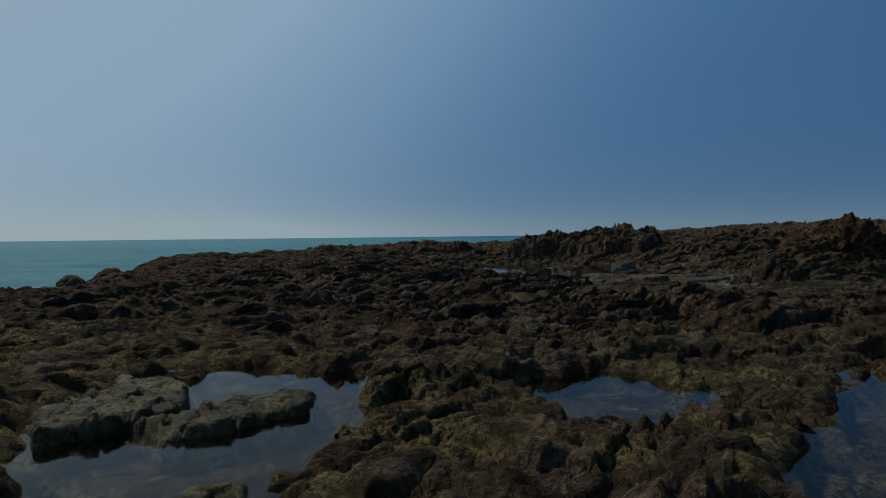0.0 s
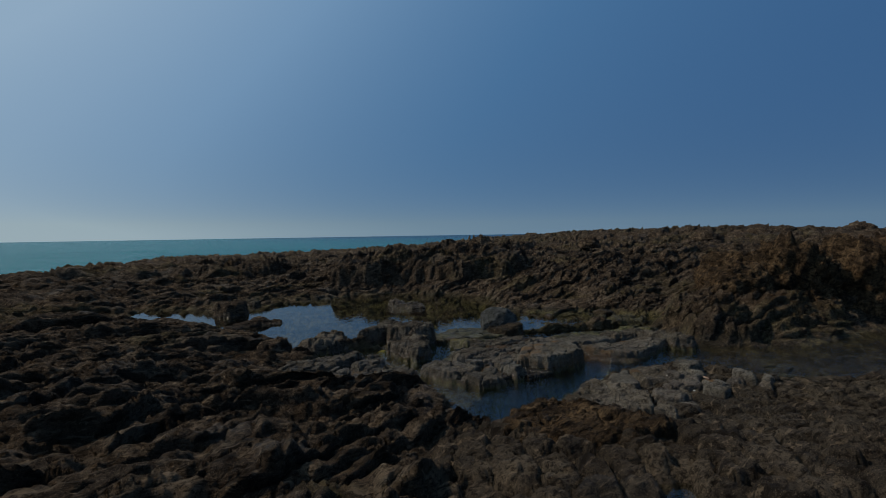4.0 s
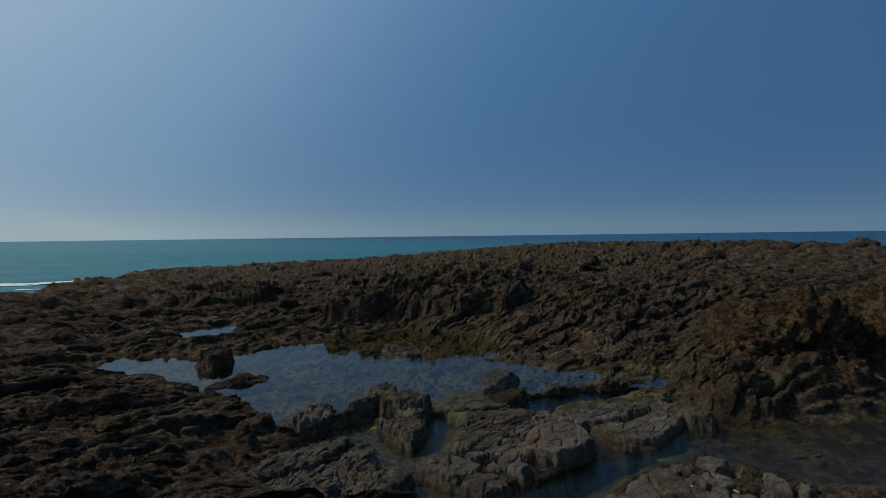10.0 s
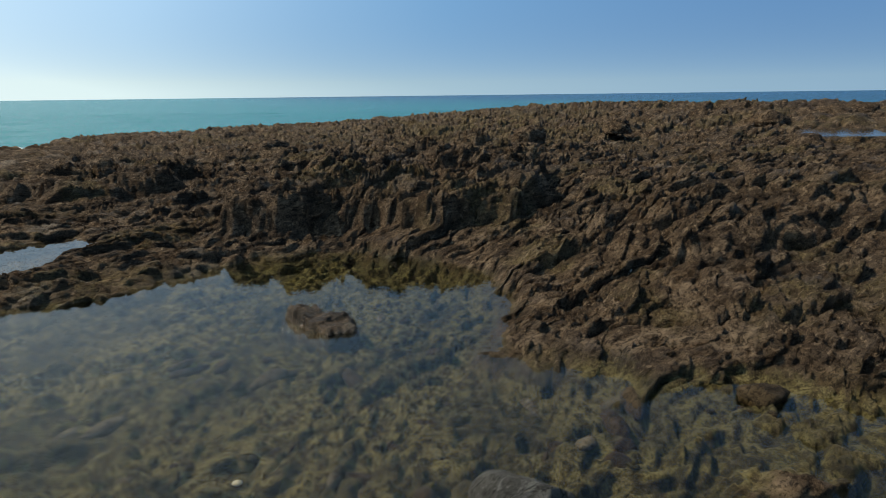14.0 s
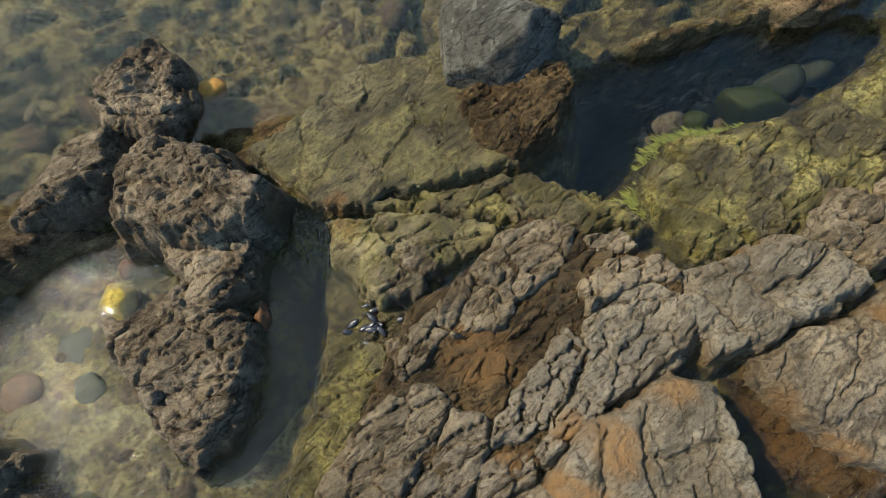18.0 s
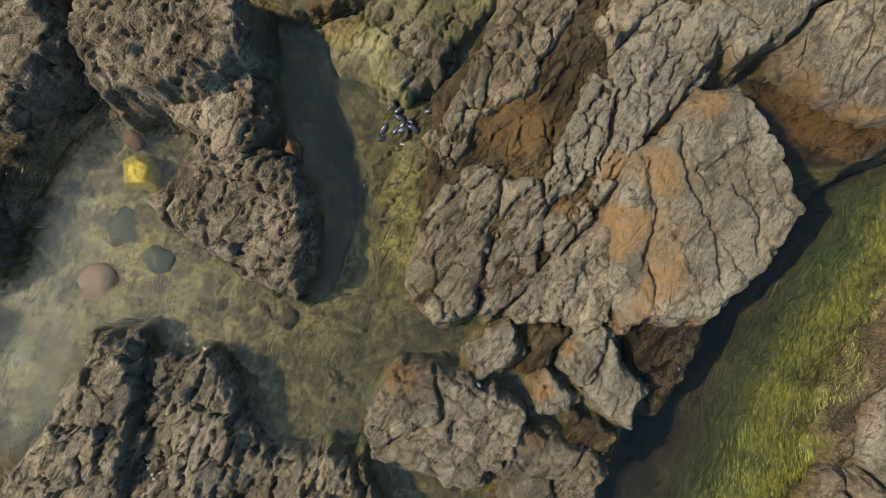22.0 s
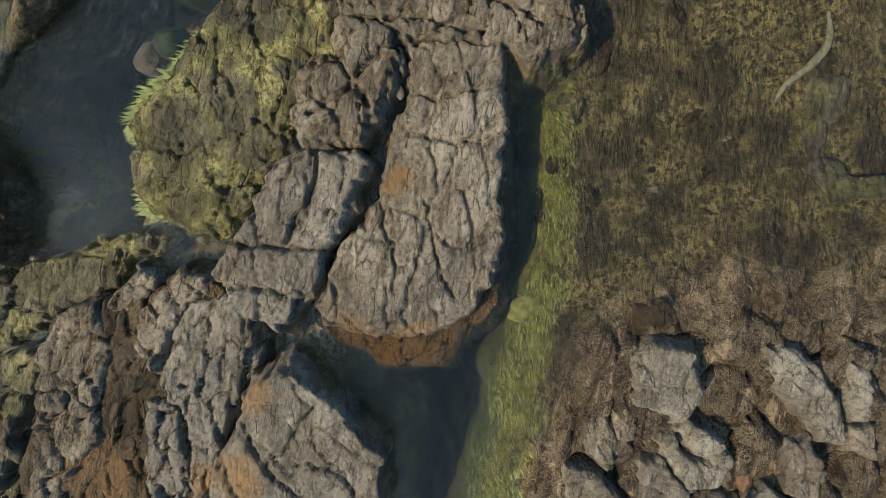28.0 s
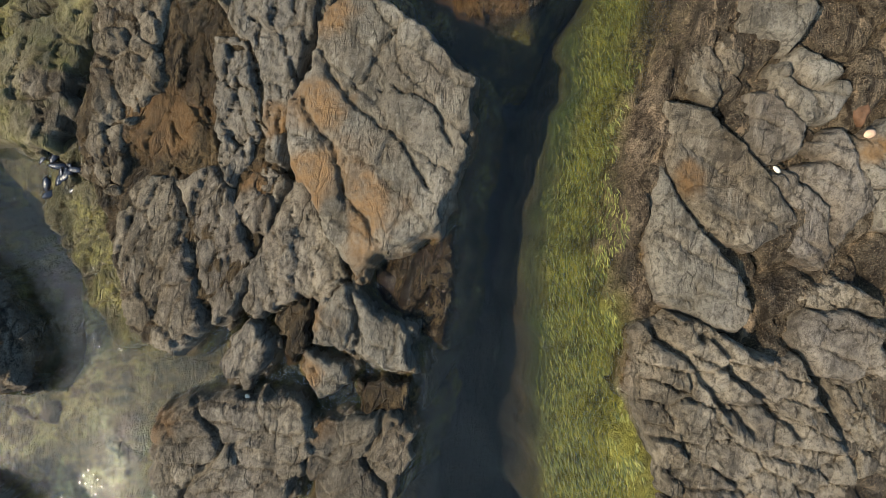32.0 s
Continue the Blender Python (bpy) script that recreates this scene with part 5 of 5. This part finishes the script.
stone("small rust-coloured pebble in the brown shallows", 2.87, 5.46, -0.11, (0.02, 0.022, 0.025), RED_STONE, 27)

PEBBLES = [lump_mesh("pebble", mat, 60 + i, (0.06 + 0.012 * i, 0.05, 0.03 + 0.004 * (i % 3)), level=2, facets=7) for i, mat in enumerate((BROWN, BROWN, MOSSY, MOSSY, SLAB, BROWN))]


def strew(n, place, label, group, scale, seed):
    """Loose stones on the ground inside an outline."""
    rnd = random.Random(seed)
    pts = np.array(place)
    made = 0
    while made < n:
        x, y = rnd.uniform(*pts[:, 0][[pts[:, 0].argmin(), pts[:, 0].argmax()]]), rnd.uniform(*pts[:, 1][[pts[:, 1].argmin(), pts[:, 1].argmax()]])
        if inside(np.array([x]), np.array([y]), place)[0] < 0.05:
            continue
        ob = new("pebble", PEBBLES[rnd.randrange(6)])
        k = scale * rnd.choice((0.35, 0.5, 0.6, 0.8, 1.0, 1.5))
        ob.matrix_world = pose(x, y, ground_at(x, y) - 0.03 * k, rnd.uniform(-15, 15), rnd.uniform(-15, 15), rnd.uniform(0, 360)) @ Matrix.Diagonal((k, k * rnd.uniform(0.7, 1.2), k, 1))
        tagged(ob, label, "pebble", group)
        made += 1


strew(160, [(-2.4, 7.9), (-1.5, 11), (0.9, 11), (0.8, 9.3), (2.8, 8.7), (1.9, 8.2), (0.1, 7.8), (-0.4, 7.9), (-1.3, 7.4)], "weed-stained pebble on the pool's bed", "pebbles in the pool", 1.0, 5)
strew(40, [(-1.1, 6.2), (-0.9, 6.9), (-0.5, 6.9), (-0.2, 6.1), (0.2, 5.9), (-0.3, 5.2), (-0.9, 5.4)], "small wet pebble between rocks", "pebbles between the rocks", 0.6, 6)
strew(25, [(1.35, 7.45), (1.6, 7.8), (2.6, 8.0), (2.5, 7.85), (2.1, 7.55)], "green cobble in the flooded hole", "cobbles in the hole", 0.9, 7)
strew(35, [(0.25, 5.62), (0.3, 5.8), (0.62, 5.74), (0.6, 5.5), (0.45, 5.45)], "small broken stone wedged between rocks", "broken stones", 0.45, 8)
strew(35, [(2.3, 6.2), (2.9, 6.7), (3.4, 6.7), (3.2, 5.7), (2.7, 5.75)], "small brown pebble under shallow water", "pebbles in the shallows", 0.5, 9)


# ---- shells and crusts ----
def shell_mesh(name, mat, seed, length, width, height, ribs=0.0):
    """A cupped shell with a thin rim, open below."""
    rnd = random.Random(seed)
    bm = bmesh.new()
    rings, around = 5, 14
    skins = []
    for thick in (0.0, 0.08):
        skin = [[bm.verts.new((length * (r / rings) * math.cos(a * 2 * math.pi / around) * (1 + 0.12 * rnd.uniform(-1, 1) * (r == rings)) * (1 - thick),
                               width * (r / rings) * math.sin(a * 2 * math.pi / around) * (1 - thick),
                               height * (1 - (r / rings) ** 2) * (1 - thick * 2) + ribs * (a % 2) * r / rings)) for a in range(around)] for r in range(1, rings + 1)]
        tip = bm.verts.new((0, 0, height * (1 - thick * 2)))
        for a in range(around):
            b = (a + 1) % around
            bm.faces.new((tip, skin[0][a], skin[0][b]))
            for r in range(rings - 1):
                bm.faces.new((skin[r][a], skin[r + 1][a], skin[r + 1][b], skin[r][b]))
        skins.append(skin[-1])
    for a in range(around):
        b = (a + 1) % around
        bm.faces.new((skins[0][a], skins[1][a], skins[1][b], skins[0][b]))
    bmesh.ops.recalc_face_normals(bm, faces=bm.faces)
    for f in bm.faces:
        f.smooth = True
    me = bpy.data.meshes.new(name)
    bm.to_mesh(me)
    bm.free()
    me.materials.append(mat)
    return me


for label, x, y, z, size, mat, turn, tilt in (("broken salmon shell on dark rock", 2.285, 6.84, -0.01, (0.03, 0.018, 0.012), PINK_SHELL, 60, (30, 10)),
                                              ("broken salmon shell on reef stones", 2.28, 5.045, 0.055, (0.026, 0.014, 0.008), PINK_SHELL, -30, (10, 15)),
                                              ("chalk-white shell piece on the reef", 2.0, 5.15, 0.05, (0.008, 0.016, 0.006), WHITE_SHELL, 10, (5, 5)),
                                              ("cream shell piece on fractured rock", 1.97, 4.58, 0.085, (0.02, 0.011, 0.008), WHITE_SHELL, 65, (0, 12)),
                                              ("white shell on the pool's bed", -0.62, 8.28, -0.1, (0.03, 0.024, 0.016), WHITE_SHELL, 0, (0, 0)),
                                              ("white shell fragment by the wet stones", 0.285, 5.71, 0.015, (0.02, 0.014, 0.008), WHITE_SHELL, 20, (14, 0)),
                                              ("white shell fragment by the wet stones", 0.32, 5.7, 0.015, (0.015, 0.012, 0.008), WHITE_SHELL, 75, (0, 20))):
    ob = new("shell", shell_mesh("shell", mat, int(x * 100), *size))
    ob.matrix_world = pose(x, y, z, tilt[0], tilt[1], turn)
    tagged(ob, label, "shell")

mussels = tagged(new("mussel_cluster"), "cluster of blue-black mussels beside the gully", "mussels")
mussels.matrix_world = pose(0.35, 6.64, -0.035)
mussel_shell = shell_mesh("mussel", MUSSEL, 5, 0.028, 0.013, 0.011)
rnd = random.Random(3)
for n in range(16):
    ob = new("mussel", mussel_shell)
    ob.parent = mussels
    ob.matrix_local = pose(rnd.gauss(0, 0.045), rnd.gauss(0, 0.035), rnd.uniform(0, 0.012), rnd.uniform(-50, 50), rnd.uniform(-50, 50), rnd.uniform(0, 360))


def tube(name, pts, radius, mat, label, category, ends=0.5):
    """A lumpy tube along a few points."""
    cu = bpy.data.curves.new(name, "CURVE")
    cu.dimensions, cu.bevel_depth, cu.bevel_resolution, cu.resolution_u = "3D", radius, 3, 8
    sp = cu.splines.new("BEZIER")
    sp.bezier_points.add(len(pts) - 1)
    for i, (b, p) in enumerate(zip(sp.bezier_points, pts)):
        b.co, b.handle_left_type, b.handle_right_type = p, "AUTO", "AUTO"
        b.radius = ends if i in (0, len(pts) - 1) else 0.85 + 0.3 * ((i * 7) % 3) / 2
    cu.materials.append(mat)
    return tagged(new(name, cu), label, category)


tube("crust_ridge", [(3.64, 6.1, -0.11), (3.56, 6.02, -0.1), (3.48, 6.0, -0.1), (3.35, 6.0, -0.1), (3.29, 5.98, -0.11)], 0.014, LIME, "thin cream crust ridge under shallow water", "crust")
tube("driftwood_stick", [(2.28, 10.72, 0.2), (2.33, 10.78, 0.26), (2.36, 10.86, 0.31)], 0.013, WHITE_SHELL, "bleached stick lying on reef rock", "stick")


# ---- weed and foam ----
def blades(name, outline, count, length, lean, colours, label, z_top, seed, width=0.0035, z_floor=-0.2):
    """Fine weed: tapered blades rooted in the ground and combed one way by the current."""
    rnd = np.random.default_rng(seed)
    pts = np.array(outline)
    x, y = rnd.uniform(pts[:, 0].min(), pts[:, 0].max(), count * 4), rnd.uniform(pts[:, 1].min(), pts[:, 1].max(), count * 4)
    ok = np.where(inside(x + 0.05 * vnoise(x * 9, y * 9, seed), y, outline) > 0)[0][:count]
    x, y = x[ok], y[ok]
    z = np.array([ground_at(a, b) for a, b in zip(x, y)])
    x, y, z = x[z > z_floor], y[z > z_floor], z[z > z_floor]
    n = len(x)
    turn = radians(lean) + 0.5 * fbm(x * 4, y * 4, 2, seed) + rnd.normal(0, 0.25, n)
    size = length * rnd.uniform(0.5, 1.3, n)
    rise = np.minimum(rnd.uniform(0.1, 0.5, n) * size, np.maximum(z_top - z, 0.004))
    dx, dy = np.cos(turn) * size, np.sin(turn) * size
    px, py = -np.sin(turn) * width, np.cos(turn) * width
    co = np.stack([np.stack([x - px, y - py, z - 0.004], -1), np.stack([x + px, y + py, z - 0.004], -1),
                   np.stack([x + dx * 0.5 + px * 0.8, y + dy * 0.5 + py * 0.8, z + rise], -1), np.stack([x + dx * 0.5 - px * 0.8, y + dy * 0.5 - py * 0.8, z + rise], -1),
                   np.stack([x + dx + px * 0.2, y + dy + py * 0.2, z + rise * 0.9], -1), np.stack([x + dx - px * 0.2, y + dy - py * 0.2, z + rise * 0.9], -1)], 1).reshape(-1, 3)
    i = np.arange(n)[:, None] * 6
    quads = np.concatenate([i + np.array([[0, 1, 2, 3]]), i + np.array([[3, 2, 4, 5]])])
    mat, nt, b = material(name)
    isle = nt.nodes.new("ShaderNodeNewGeometry").outputs["Random Per Island"]
    nt.links.new(ramp(nt, isle, [(k / (len(colours) - 1), c) for k, c in enumerate(colours)]), b.inputs["Base Color"])
    b.inputs["Roughness"].default_value = 0.45
    return tagged(new(name, raw_mesh(name, co, quads, mat)), label, "seaweed", kind="stuff")


blades("seaweed", YELLOW, 32000, 0.02, 235, [(0.03, 0.045, 0.012), (0.12, 0.125, 0.03), (0.3, 0.28, 0.07)], "yellow-green weed combed by the current", LOW_Z - 0.005, 1, 0.0011)
blades("seaweed", LOWER, 26000, 0.018, 250, [(0.03, 0.022, 0.01), (0.1, 0.072, 0.03), (0.2, 0.16, 0.075)], "short brown weed on the flooded rock", LOW_Z - 0.008, 2, 0.0012)
blades("seaweed", [(1.3, 7.15), (1.5, 7.4), (2.1, 7.5), (1.9, 7.4), (1.55, 7.2), (1.4, 7.0)], 2500, 0.05, 150, [(0.1, 0.12, 0.025), (0.24, 0.25, 0.06)], "fine green weed fringe of the flooded hole", LOW_Z, 3, z_floor=-0.5)

FOAM = plain("sea foam", (0.85, 0.87, 0.88), 0.9, 0.9, 3)
for n, (cx, cy, rx, ry) in enumerate([(-27, 31, 11, 2.2), (-25, 24, 7, 2.5), (-33, 42, 14, 2.0), (-20, 13, 5, 3.0), (-17, 6, 4, 3.0), (-24, 38, 6, 2.0)]):
    fx, fy = np.meshgrid(np.linspace(cx - rx, cx + rx, 150), np.linspace(cy - ry, cy + ry, 70))
    lace = ridged(fx * 0.35, fy * 0.8, 4, 300 + n) + 0.9 - 1.5 * (((fx - cx) / rx) ** 2 + ((fy - cy) / ry) ** 2)
    fz = SEA_Z + 0.1 * fbm(fx * 0.16, fy * 0.32, 3, 140) + 0.05 + 0.05 * np.clip(lace, 0, 1)
    tagged(new("foam", grid_mesh("foam", fx, fy, fz, FOAM, keep=lace > 0.55)), "lacy white foam on the sea", "foam", kind="stuff")
